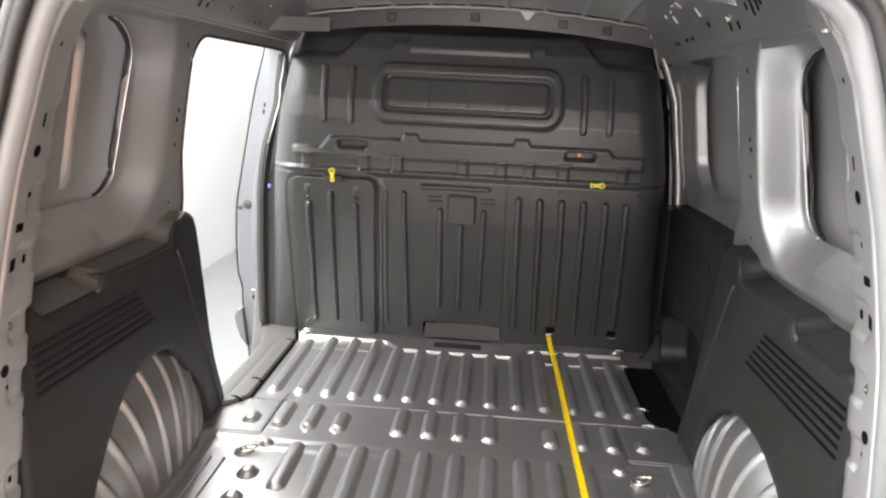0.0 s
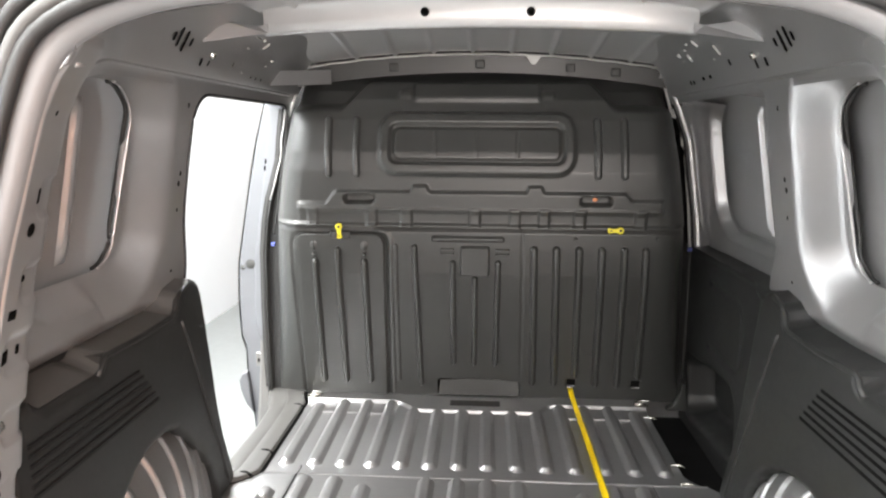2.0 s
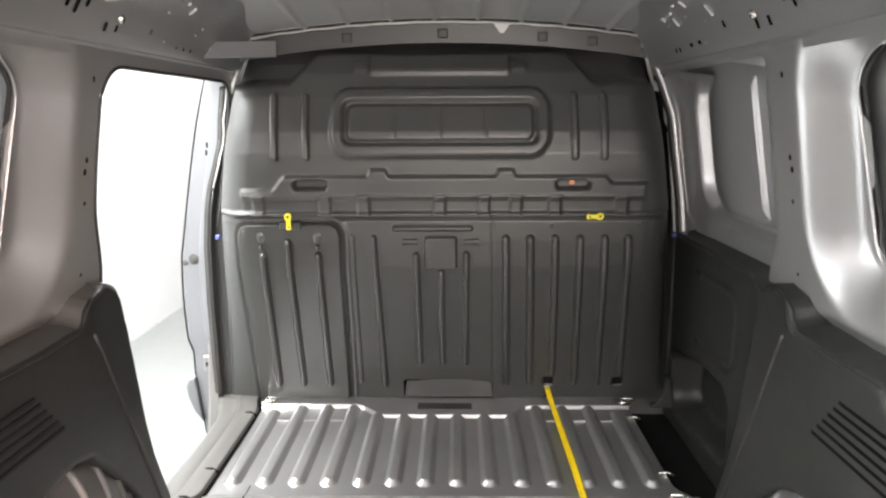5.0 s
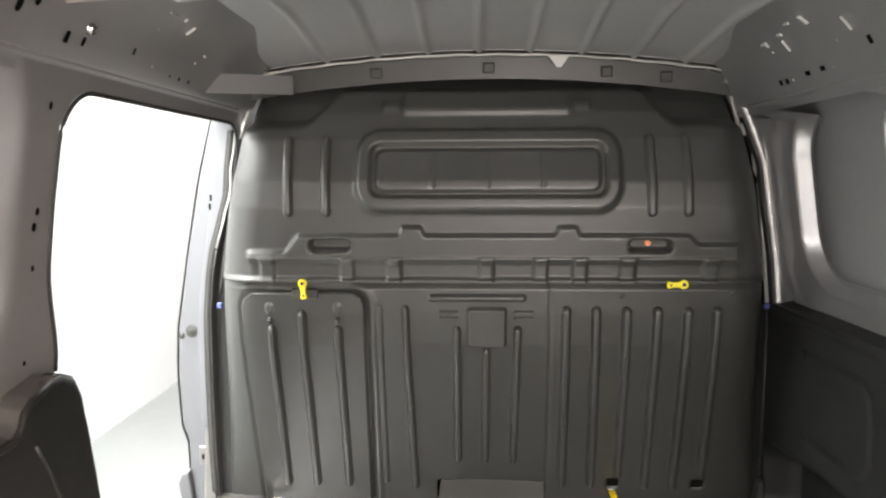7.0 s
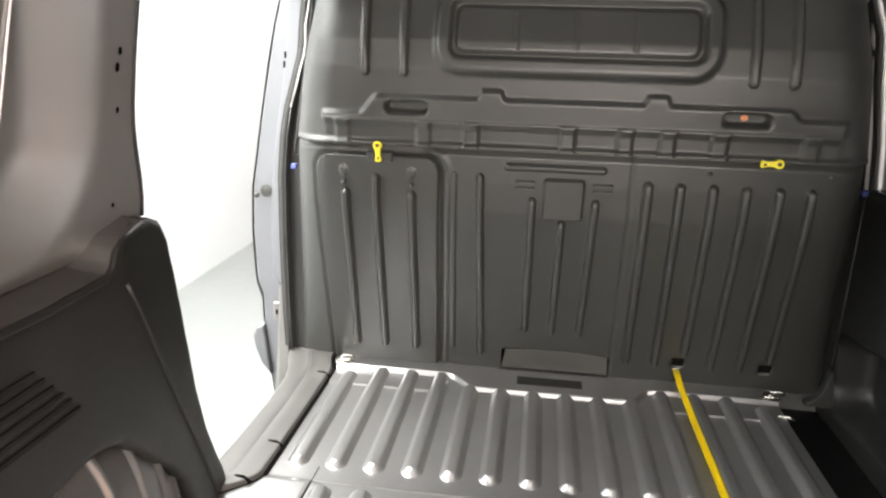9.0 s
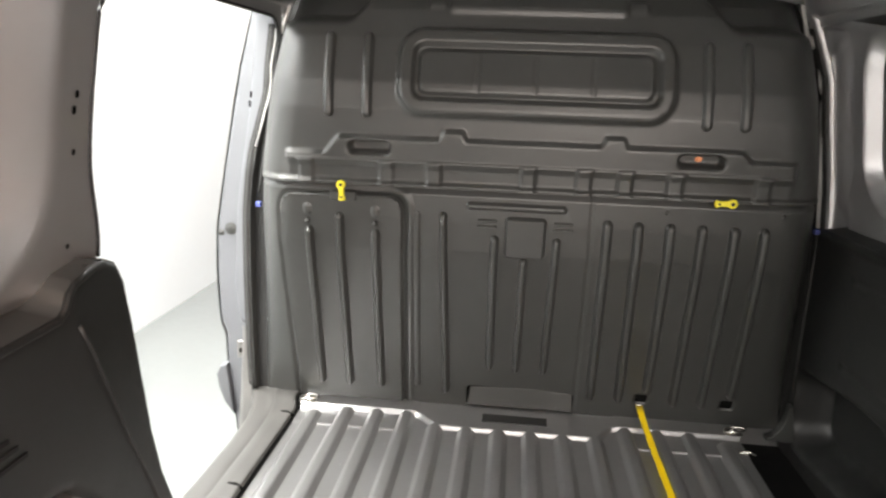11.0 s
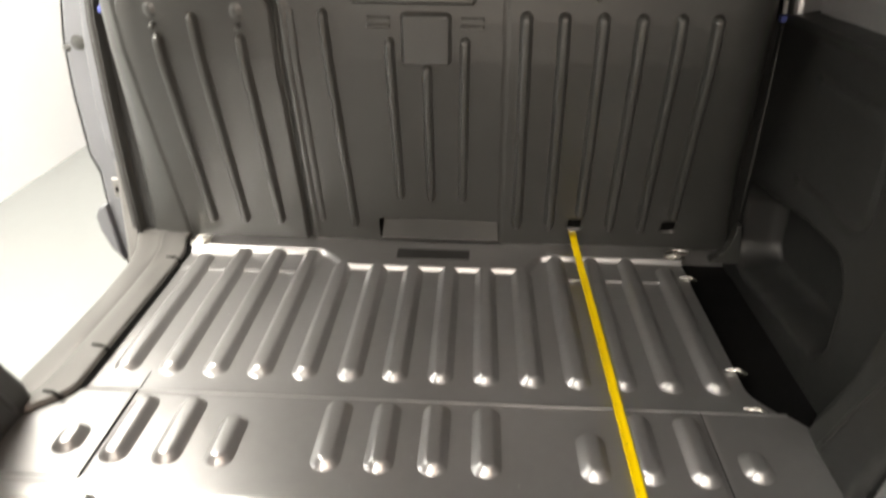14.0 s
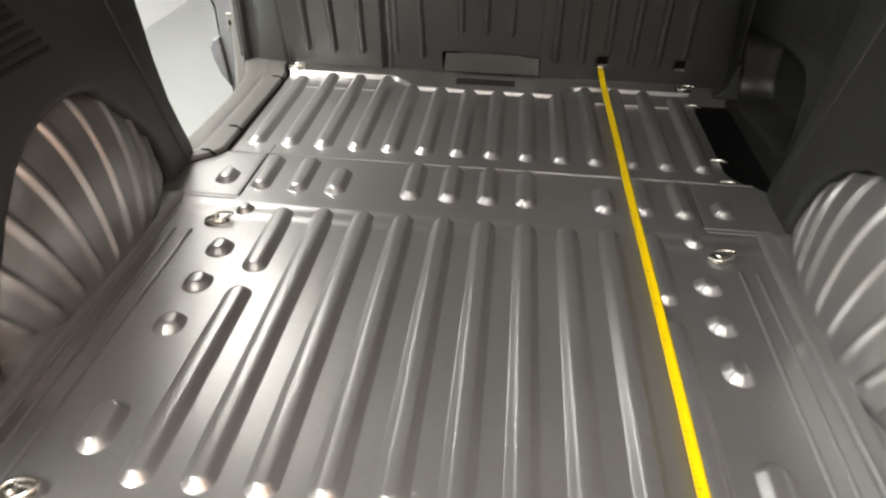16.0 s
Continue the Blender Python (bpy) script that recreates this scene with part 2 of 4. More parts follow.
def front_edge(x):
    return -0.045 - 0.068 * (smooth(-0.285, -0.2, x) - smooth(0.215, 0.27, x))


def floor_z(x, y):
    z = 0.014 * smooth(front_edge(x) - 0.0045, front_edge(x) + 0.0045, y)
    z += 0.0028 * (smooth(-0.852, -0.842, y) + smooth(-0.895, -0.885, y)) * (1 - smooth(-0.602, -0.594, y))
    z += 0.003 * smooth(-0.138, -0.131, y) * smooth(0.27, 0.29, abs(x))
    z += 0.012 * smooth(0.624, 0.655, abs(x)) * smooth(-0.80, -0.84, y)
    for sx in (-0.508, 0.508):
        if -0.813 < y < -0.6:
            z -= 0.004 * max(0, 1 - abs(x - sx) / 0.004)
    return z


def floor_right(y):
    return 0.612 + 0.095 * smooth(-0.52, -0.68, y)


def floor_left(y):
    return -0.612 - 0.095 * smooth(-0.60, -0.73, y)


floor = sheet("floor", lambda x, y: (x, y, floor_z(x, y)), steps(-0.70, 0.70, 0.0045), steps(-1.70, -0.125, 0.0075)[:-1] + steps(-0.125, 0.03, 0.0022), FLOOR_PAINT,
              level=lambda x, y: min(x - floor_left(y), floor_right(y) - x))
tagged(floor, "dark grey painted steel load floor with pressed ribs", "floor", kind="structure")


RIB = ((0.0, 0.0), (0.08, 0.03), (0.16, 0.12), (0.28, 0.34), (0.42, 0.63), (0.54, 0.85), (0.64, 0.95), (0.75, 0.99), (0.95, 1.0))


def floor_rib(x, y0, y1, w=0.056, h=0.016, name="rib"):
    yc = (y0 + y1) / 2
    base = 0.0052 if -0.82 < yc < -0.6 else 0.0
    return pressing(name, lambda u, v, hh: (x + u, yc + v, base + hh - 0.0006), w / 2, abs(y1 - y0) / 2, h, FLOOR_PAINT, floor, profile=RIB)


for k in range(14):
    x = rib_x(k)
    floor_rib(x, front_edge(x) + 0.022 if k not in (0, 13) else -0.06, -0.548)
for k, y0, y1 in ((0, -0.692, -0.772), (1, -0.612, -0.787), (2, -0.612, -0.787), (3, -0.656, -0.787), (5, -0.605, -0.785), (6, -0.605, -0.785),
                  (7, -0.605, -0.785), (8, -0.610, -0.785), (10, -0.665, -0.785), (11, -0.612, -0.785), (12, -0.612, -0.785), (13, -0.692, -0.772)):
    floor_rib(rib_x(k), y0, y1, 0.056)
for k in range(3, 11):
    floor_rib(rib_x(k), -0.838, -1.58, 0.056)
for k in (2, 11):
    floor_rib(rib_x(k), -0.845, -1.088, 0.056)
    floor_rib(rib_x(k), -1.128, -1.58, 0.056)
for k in (1, 12):
    floor_rib(rib_x(k), -0.838, -0.893, 0.05, 0.016, "boss")
    for y in (-1.015, -1.13, -1.25):
        floor_rib(rib_x(k), y + 0.035, y - 0.035, 0.06, 0.017, "boss")
    floor_rib(rib_x(k), -1.425, -1.535, 0.062, 0.016, "boss")
# seams of the floor panels
for x0, x1, y in ((-0.508, 0.66, -0.6), (-0.655, -0.508, -0.813), (-0.655, -0.512, -0.826), (0.508, 0.645, -0.808), (0.512, 0.63, -0.822)):
    block("seam", x0, x1, y - 0.0018, y + 0.0018, 0.003, 0.0072, FLOOR_PAINT, floor, bevel=0)
for k in range(13):
    a, b = rib_x(k) + 0.024, rib_x(k + 1) - 0.024
    if min(abs(a), abs(b)) > 0.27:
        block("seam", a, b, -0.1375, -0.1345, 0.0005, 0.0048, FLOOR_PAINT, floor, bevel=0)
for x, y0, y1, rad in ((-0.509, -0.541, -0.592, 0.0012), (-0.508, -0.600, -0.816, 0.0016), (0.508, -0.600, -0.812, 0.0009)):
    tube("joint", [(x, y, 0.0053 if y < -0.599 else 0.0003) for y in steps(y0, y1, 0.02)], rad, HOLE, floor, "thin dark joint between floor panels", sides=6)
# lengthwise beads beside the wheel arches
for x in (-0.560, -0.595, 0.549, 0.581):
    tube("bead", [(x, y, 0.0008) for y in steps(-0.957, -1.69, 0.05)], 0.0042, FLOOR_PAINT, floor)
for x in (-0.621, 0.621):
    tube("bead", [(x, y, 0.0012) for y in steps(-0.84, -1.69, 0.05)], 0.003, FLOOR_PAINT, floor)
block("pad", -0.09, 0.09, -0.075, -0.025, 0.0135, 0.0165, TRIM_PLASTIC, floor, "dark rubber pad", 0.002)

# ---- bulkhead ----
BZ = (0.015, 0.05, 0.52, 0.60, 0.68, 0.81, 0.86, 0.92, 1.02, 1.085, 1.14, 1.17, 1.20, 1.24)
BY = (0.022, 0.010, -0.185, -0.207, -0.22, -0.238, -0.243, -0.235, -0.20, -0.165, -0.112, -0.07, -0.02, 0.03)
EZ = (0.0, 0.1, 0.7, 0.9, 1.05, 1.20, 1.26)
EX = (0.735, 0.735, 0.703, 0.672, 0.645, 0.61, 0.56)


def bulk_base(x, z):
    y = float(np.interp(z, BZ, BY))
    x1 = float(np.interp(z, EZ, EX))
    x0 = x1 - 0.135
    s = min(1.0, max(0.0, (abs(x) - x0) / (x1 - x0)))
    return y + (0.03 - y) * (1 - math.sqrt(max(0.0, 1 - s ** 2.4)))


def ridge_line(x):
    z = 0.797
    z -= 0.04 * smooth(-0.45, -0.495, x) + 0.022 * smooth(0.458, 0.487, x)
    for a, b in ((-0.216, -0.152), (0.152, 0.212)):
        z += 0.019 * smooth(a, a + 0.010, x) * (1 - smooth(b - 0.012, b, x))
    return z


TABS = (-0.534, -0.341, -0.228, -0.008, 0.119, 0.212, 0.324, 0.516)


def upper_relief(x, z):
    h = 0.0
    # raised band under the notched line
    if abs(x) < 0.60:
        side = 1 - smooth(0.575, 0.59, abs(x))
        h += 0.014 * side * smooth(0.738, 0.742, z) * (1 - smooth(ridge_line(x) - 0.004, ridge_line(x) + 0.004, z))
        # tabs over the pockets
        if 0.685 < z < 0.742:
            h += 0.004 * side
            for t in TABS:
                h += 0.009 * (1 - smooth(0.0155, 0.0185, abs(x - t)))
            h += 0.005 * smooth(0.726, 0.732, z) * side
    # lip along the lower edge
    h += 0.014 * (1 - smooth(0.688, 0.695, z)) * (1 - smooth(0.655, 0.69, abs(x))) + 0.004
    # grip openings
    for cx in (-0.38, 0.374):
        d = box_distance(x, z, cx, 0.772, 0.05, 0.0155, 0.013)
        h -= 0.035 * (1 - smooth(-0.004, 0.001, d))
    # window frame ring
    d = box_distance(x, z, -0.006, 0.945, 0.316, 0.100, 0.065)
    h += 0.016 * (1 - smooth(-0.016, 0.002, d)) - 0.017 * (1 - smooth(-0.044, -0.036, d))
    d2 = box_distance(x, z, -0.006, 0.945, 0.262, 0.048, 0.02)
    h += 0.010 * (1 - smooth(-0.004, 0.004, d2))
    if d2 < -0.004:
        for t in (-0.135, -0.006, 0.123):
            h -= 0.004 * max(0, 1 - abs(x - t) / 0.004)
    # box above the window
    d = box_distance(x, z, -0.008, 1.108, 0.205, 0.028, 0.012)
    h += 0.011 * (1 - smooth(-0.008, 0.006, d))
    for cx in (-0.238, 0.222):
        d = box_distance(x, z, cx, 1.10, 0.02, 0.012, 0.006)
        h += 0.008 * (1 - smooth(-0.004, 0.004, d))
    # shoulders
    top = 1.145 - 0.093 * smooth(0.35, 0.45, abs(x + 0.005))
    h -= 0.034 * smooth(top - 0.012, top + 0.045, z)
    return h


bulkhead = thing("bulkhead", "dark grey plastic van bulkhead with ribs and a closed hatch", "partition wall")


def on_bulk(x, z, h):
    e = 0.004
    dy = (bulk_base(x, z + e) - bulk_base(x, z - e)) / (2 * e)
    n = math.hypot(1, dy)
    return (x, bulk_base(x, z) - h / n, z + h * dy / n)


def upper_point(x, z):
    if z < 0.682:
        return on_bulk(x, 0.6835, -0.010)
    return on_bulk(x, z, upper_relief(x, z))


def inside_edge(x, z):
    return abs(x) < float(np.interp(z, EZ, EX))


sheet("upper_panel", upper_point, steps(-0.74, 0.74, 0.0046), [0.681] + steps(0.683, 1.245, 0.0045), BULK_PLASTIC, bulkhead,
              "moulded dark grey plastic upper panel with a blanked window", keep=inside_edge)


def lower_relief(x, z):
    h = 0.0
    for cx in (0.347, 0.577):
        d = box_distance(x, z, cx, 0.087, 0.016, 0.014, 0.003)
        h -= 0.05 * (1 - smooth(-0.003, 0.001, d))
    seam = 0.147 + 0.018 * (0.66 - z) / 0.6
    h -= 0.004 * max(0, 1 - abs(x - seam) / 0.004)
    h -= 0.013 * smooth(0.664, 0.670, z)
    # step round the hatch
    d = hatch_distance(x, z)
    h -= (0.005 + 0.004 * (x > -0.45)) * (1 - smooth(0.005, 0.010, d))
    h += 0.004 * (smooth(0.012, 0.018, d) - smooth(0.022, 0.03, d)) * (x > -0.45)
    return h


# black plate paints the dark inside of each hole
for cx in (0.347, 0.577):
    pressing("hole", lambda u, v, h, cx=cx: on_bulk(cx + u, 0.087 + v, h - 0.003), 0.0155, 0.0135, 0.001, HOLE, bulkhead, "", 0.003, CRISP, 2)


def hatch_shift(z):
    """Sideways lean of the hatch's long edges towards the floor."""
    return -0.022 * (0.645 - z) / 0.6


def hatch_distance(x, z):
    return box_distance(x - hatch_shift(z), z, -0.455, 0.313, 0.155, 0.344, 0.045)


sheet("lower_panel", lambda x, z: on_bulk(x, z, lower_relief(x, z)), steps(-0.74, 0.74, 0.0046), steps(0.012, 0.684, 0.0065), BULK_PLASTIC, bulkhead,
              "moulded dark grey plastic lower panel with upright ribs", keep=inside_edge, level=lambda x, z: box_distance(x, z, 0.011, 0.020, 0.151, 0.072 - 0.006 * smooth(0.09, 0.13, x), 0.012))
# lifting plate in the notch at the panel's foot
# black sheet paints the shade behind the plate
block("cavity_shade", -0.19, 0.21, 0.072, 0.076, 0.0, 0.14, HOLE, bulkhead, "black sheet painting the shade behind the lifting plate", 0)
lift_plate = prism("lifting_plate", [(-0.139, 0.0), (0.163, 0.0), (0.160, 0.92), (0.116, 0.94), (0.108, 1.02), (-0.086, 1.02), (-0.092, 0.97), (-0.130, 0.97)], lambda u, v, d: (u, 0.023 - 0.003 * v + 0.98 * d, 0.018 + 0.061 * v - 0.05 * d), 0.005, BULK_PLASTIC, bulkhead, "grey plastic lifting plate at the bulkhead foot", 0.002)
tube("edge", [(x, 0.0215, 0.0795) for x in steps(-0.084, 0.106, 0.02)], 0.003, BULK_PLASTIC, lift_plate)
hatch = pressing("hatch", lambda u, v, h: on_bulk(-0.455 + u + hatch_shift(0.313 + v), 0.313 + v, h - 0.005), 0.155, 0.344, 0.013, BULK_PLASTIC, bulkhead,
                 "closed rounded plastic hatch flap", 0.045, ((0, 0), (0.3, 0.6), (0.6, 0.92), (1, 1)), 8, 0.008)
# the hatch's flat follows the curved bulkhead
me = hatch.data
bm = bmesh.new()
bm.from_mesh(me)
big = max(bm.faces, key=lambda f: f.calc_area())
bmesh.ops.delete(bm, geom=[big], context="FACES_ONLY")
bm.to_mesh(me)
bm.free()
sheet("hatch_face", lambda x, z: on_bulk(x + hatch_shift(z), z, 0.008), steps(-0.603, -0.307, 0.006), steps(-0.024, 0.650, 0.008), BULK_PLASTIC, hatch,
      keep=lambda x, z: box_distance(x, z, -0.455, 0.313, 0.1485, 0.3375, 0.04) < 0.001)


def bulk_rib(x0, z0, x1, z1, w, h, parent, lift=0.0, name="rib"):
    zc, half = (z0 + z1) / 2, abs(z0 - z1) / 2

    def at(u, v, hh):
        f = (v + half) / (2 * half)
        return on_bulk(x1 + (x0 - x1) * f + u, zc + v, hh + lift - 0.0008)

    # several rows along so that the rib bends with the panel
    verts, faces, prof = [], [], (-1, -0.85, -0.65, -0.45, -0.2, 0.2, 0.45, 0.65, 0.85, 1)
    ends = [w * 0.5 * (1 - math.cos(radians(15 * k))) for k in range(7)]
    rows = [-half + e for e in ends] + steps(-half + w * 0.5, half - w * 0.5, 0.035)[1:-1] + [half - e for e in ends[::-1]]
    n = len(rows) - 1
    for v in rows:
        end = min(1.0, min(v + half, half - v) / (w * 0.5))
        wide = math.sqrt(max(0.0, 1 - (1 - end) ** 2))
        for p in prof:
            hh = h * (1 - smooth(0.35, 0.95, abs(p))) * wide
            verts.append(at(p * w / 2 * max(0.15, wide), v, hh))
    m = len(prof)
    for i in range(n):
        for j in range(m - 1):
            faces.append((i * m + j, i * m + j + 1, (i + 1) * m + j + 1, (i + 1) * m + j))
    return mesh_object(name, verts, faces, BULK_PLASTIC, parent)


for x0, z0, x1 in ((-0.536, 0.572, -0.556), (-0.458, 0.612, -0.474), (-0.371, 0.572, -0.384)):
    bulk_rib(x0, z0, x1, 0.075, 0.027, 0.017, hatch, 0.008)
for x in (-0.538, -0.37):
    pressing("pin_recess", lambda u, v, h, x=x: on_bulk(x + u, 0.615 + v, 0.008 + h), 0.013, 0.017, 0.004, BULK_PLASTIC, hatch)
    tube("pin", [on_bulk(x, 0.588, 0.006), on_bulk(x, 0.588, 0.02)], 0.006, BULK_PLASTIC, hatch)
for x0, z0, x1, z1, w in ((-0.268, 0.622, -0.281, 0.075, 0.022), (-0.205, 0.622, -0.199, 0.062, 0.024), (-0.079, 0.568, -0.079, 0.158, 0.024),
                          (-0.006, 0.512, -0.006, 0.155, 0.024), (0.070, 0.570, 0.069, 0.155, 0.024)):
    bulk_rib(x0, z0, x1, z1, w, 0.016 if x0 > -0.25 else 0.005, bulkhead)
for a, b in ((0.185, 0.205), (0.257, 0.284), (0.330, 0.356), (0.403, 0.432), (0.475, 0.508), (0.543, 0.578)):
    bulk_rib(a, 0.622, b, 0.075 if a not in (0.33, 0.543) else 0.115, 0.029, 0.019, bulkhead)
for x in (-0.481, -0.391, 0.372, 0.455):
    bulk_rib(x, 1.03, x + 0.004, 0.838, 0.03, 0.013, bulkhead, 0.004)
pressing("bar", lambda u, v, h: on_bulk(-0.03 + u, 0.641 + v, h), 0.121, 0.011, 0.010, BULK_PLASTIC, bulkhead)
pressing("pad", lambda u, v, h: on_bulk(-0.006 + u, 0.565 + v, h), 0.050, 0.053, 0.013, BULK_PLASTIC, bulkhead, "", 0.012, CRISP, 5, 0.02)
for cx in (-0.098, 0.083):
    for z in (0.590, 0.605):
        pressing("bar", lambda u, v, h, cx=cx, z=z: on_bulk(cx + u, z + v, h), 0.024, 0.0045, 0.005, BULK_PLASTIC, bulkhead)
for x, z in ((0.318, 0.647), (0.578, 0.652)):
    pressing("screw", lambda u, v, h, x=x, z=z: on_bulk(x + u, z + v, h), 0.006, 0.006, 0.004, BULK_PLASTIC, bulkhead, "small screw head")
# the catch's orange is a reflection put into its colour
pressing("catch", lambda u, v, h: on_bulk(0.374 + u, 0.772 + v, h - 0.017), 0.008, 0.006, 0.005, RED, bulkhead, "small catch inside the grip opening, its orange reflection painted on")
pressing("latch_seat", lambda u, v, h: on_bulk(-0.447 + u, 0.652 + v, 0.005 + h), 0.034, 0.014, 0.008, BULK_PLASTIC, hatch, "", 0.006, CRISP, 4, 0.012)


def latch(cx, cz, turn):
    """A yellow turning latch: a tapered paddle with a round head and a dark screw."""
    t = thing("latch", "bright yellow plastic turning latch on the bulkhead", "latch", "bulkhead latches", at=on_bulk(cx, cz, 0.02))
    c, s = math.cos(radians(turn)), math.sin(radians(turn))
    pts = []
    for k in range(17):
        a = radians(-70 + 320 * k / 16)
        pts.append((0.0145 * math.cos(a), 0.0145 * math.sin(a)))
    pts = [p for p in pts if p[1] > -0.0115 or abs(p[0]) > 0.008]
    pts += [(-0.0075, -0.03), (-0.0115, -0.048), (-0.006, -0.052), (0.006, -0.052), (0.0115, -0.048), (0.0075, -0.03)]

    def at(u, v, d):
        return (0.74 * (c * u - s * v), -d, 0.74 * (s * u + c * v))

    prism("paddle", pts, at, 0.011, YELLOW, t, bevel=0.002)
    tube("screw", [at(0, 0, 0.008), at(0, 0, 0.0135)], 0.0045, TICK, t, "dark screw head")
    tube("screw", [at(0, -0.04, 0.008), at(0, -0.04, 0.0125)], 0.003, TICK, t)
    return t


latch(-0.447, 0.683, 4)
latch(0.452, 0.683, -88)

# filler plates that close the bulkhead to the body
for s in (-1, 1):
    verts, faces = [], []
    zs = steps(0.0, 1.24, 0.05)
    for k, z in enumerate(zs):
        e = float(np.interp(z, EZ, EX))
        verts += [(s * (e - 0.012), 0.032, z), (s * (e + 0.06), 0.045, z)]
        if k:
            faces.append((2 * k - 2, 2 * k - 1, 2 * k + 1, 2 * k))
    mesh_object("edge_flange", verts, faces, TRIM_PLASTIC, bulkhead, "black edge strip")
block("back_plate", -0.735, 0.9, 0.13, 0.15, -0.1, 1.30, GREY_PAINT, bulkhead, "grey steel back plate", 0)

# ---- side walls, pillars, roof ----
def open_y(z):
    """The raked plane of the tailgate opening."""
    return -1.70 + 0.165 * z


def open_x(z):
    return float(np.interp(z, (0.0, 0.25, 0.5, 0.6, 0.7, 0.8, 0.9, 1.0, 1.05, 1.10), (0.665, 0.662, 0.660, 0.657, 0.646, 0.631, 0.609, 0.586, 0.565, 0.532)))


def wall_x(z):
    return 0.723 - 0.155 * (z - 0.62)


def rear_depth(y, z):
    d = box_distance(y, z, -1.215, 0.89, 0.195, 0.19, 0.085)
    wide = 0.095 - 0.05 * smooth(-1.16, -1.22, y)
    return 0.060 * (1 - 0.8 * min(1.0, max(0.0, d / wide)) - 0.2 * smooth(0.0, wide, d)), d


RIM_D = (0.0, 0.0105, 0.0115, 0.0125, 0.0310, 0.0325, 0.0345, 0.085)
RIM_DEEP = (0.12, 0.12, 0.1195, 0.1180, 0.0840, 0.0828, 0.0823, 0.060)


def front_depth(y, z):
    """The recessed window panel of the closed side: a lip and a bright chamfer round it, and a long slope back to the pillar."""
    d = box_distance(y, z, -0.50, 0.88, 0.37, 0.195, 0.11)
    deep = float(np.interp(d, RIM_D, RIM_DEEP))
    flare = 0.06 * smooth(0.74, 0.60, z)
    back = smooth(-0.82 + flare, -0.60, y)
    return deep * back * (1 - smooth(1.072, 1.094, z)), max(d - 0.050, -0.545 - y)


def side_point(s, front):
    def at(y, z):
        x = wall_x(z)
        dep, _ = rear_depth(y, z)
        if front:
            dep = max(dep, front_depth(y, z)[0])
        x += dep
        # rolled lower edge
        x += 0.02 * smooth(0.605, 0.575, z)
        return (s * x, y, z)
    return at


CUT_Z = (0.70, 0.73, 0.76, 0.80, 0.832, 0.852, 0.95, 0.967, 1.0, 1.04, 1.06)
CUT_Y = (-0.01, -0.022, -0.030, -0.032, -0.022, -0.038, -0.034, -0.010, -0.002, -0.004, -0.006)


def wiggle(y, z):
    """The stepped cut edge of the oval openings."""
    return float(np.interp(z, CUT_Z, CUT_Y)) * smooth(-1.14, -1.07, y)


right = thing("wall_right", "silver grey painted steel van side with pillars and recessed panels", "wall", kind="structure")
left = thing("wall_left", "silver grey painted steel van side with an open sliding door", "wall", kind="structure")
YS, ZS = steps(-1.49, -0.03, 0.0095), steps(0.53, 1.10, 0.0095)
sheet("inner_panel", side_point(1, True), YS, ZS, GREY_PAINT, right,
      level=lambda y, z: min(rear_depth(y, z)[1] - wiggle(y, z), front_depth(y, z)[1], z - 0.572 - 0.036 * smooth(-0.87, -0.79, y), -0.078 - y))


def rim_point(k, d):
    """Along the lower and front edge of the window panel, d metres out from it."""
    if k < 1:
        y, z = -0.552 + 0.312 * k, 0.685 - d
    elif k < 2:
        a = (k - 2) * math.pi / 2
        y, z = -0.24 + (0.11 + d) * math.cos(a), 0.795 + (0.11 + d) * math.sin(a)
    elif k < 3:
        y, z = -0.13 + d, 0.795 + 0.17 * (k - 2)
    else:
        a = (k - 3) * math.pi / 2
        y, z = -0.24 + (0.11 + d) * math.cos(a), 0.965 + (0.11 + d) * math.sin(a)
    return (wall_x(z) + float(np.interp(d, RIM_D, RIM_DEEP)) * (1 - smooth(1.072, 1.094, z)), y, z)


sheet("window_rim", rim_point, steps(0, 1, 0.1) + steps(1.06, 2, 0.06) + steps(2.1, 3, 0.1) + steps(3.06, 3.7, 0.08), sorted(set(RIM_D[:7]) | {0.006, 0.018, 0.025, 0.042, 0.053}), GREY_PAINT, right, "bright chamfer round the window panel", flip=True)


def door_distance(y, z):
    if y < -0.445:
        y -= 0.034 * smooth(0.80, 0.62, z)
    return box_distance(y, z, -0.445 + 0.015 * smooth(0.9, 0.6, z), 0.5, 0.405, 0.572, 0.085)


sheet("inner_panel", side_point(-1, False), YS, ZS, GREY_PAINT, left,
      level=lambda y, z: min(rear_depth(y, z)[1] - wiggle(y, z), door_distance(y, z), z - 0.578), flip=True)


def skin(s, y0, y1, parent):
    return sheet("outer_skin", lambda y, z: (s * (wall_x(z) + (0.127 if s > 0 and y > -0.9 else 0.094) + 0.06 * smooth(0.62, 0.5, z)), y, z), steps(y0, y1, 0.05), steps(-0.2, 1.20, 0.05), SKIN_PAINT, parent,
                 "grey painted outer body skin", flip=s < 0)


skin(1, -1.52, 0.06, right)
skin(-1, -1.52, -0.86, left)
# outside faces of the body, so that no daylight leaks in
for s, y0, par in ((1, 1.2, right), (-1, -0.87, left)):
    sheet("body_side", lambda y, z, s=s: (s * (wall_x(z) + 0.155 + 0.045 * smooth(0.7, 0.4, z)), y + 0.165 * max(0, z) * (y < -1.6), z), steps(-1.69, y0, 0.1), steps(-0.3, 1.24, 0.05), BODY_PAINT, par, "silver painted body side", flip=s > 0)


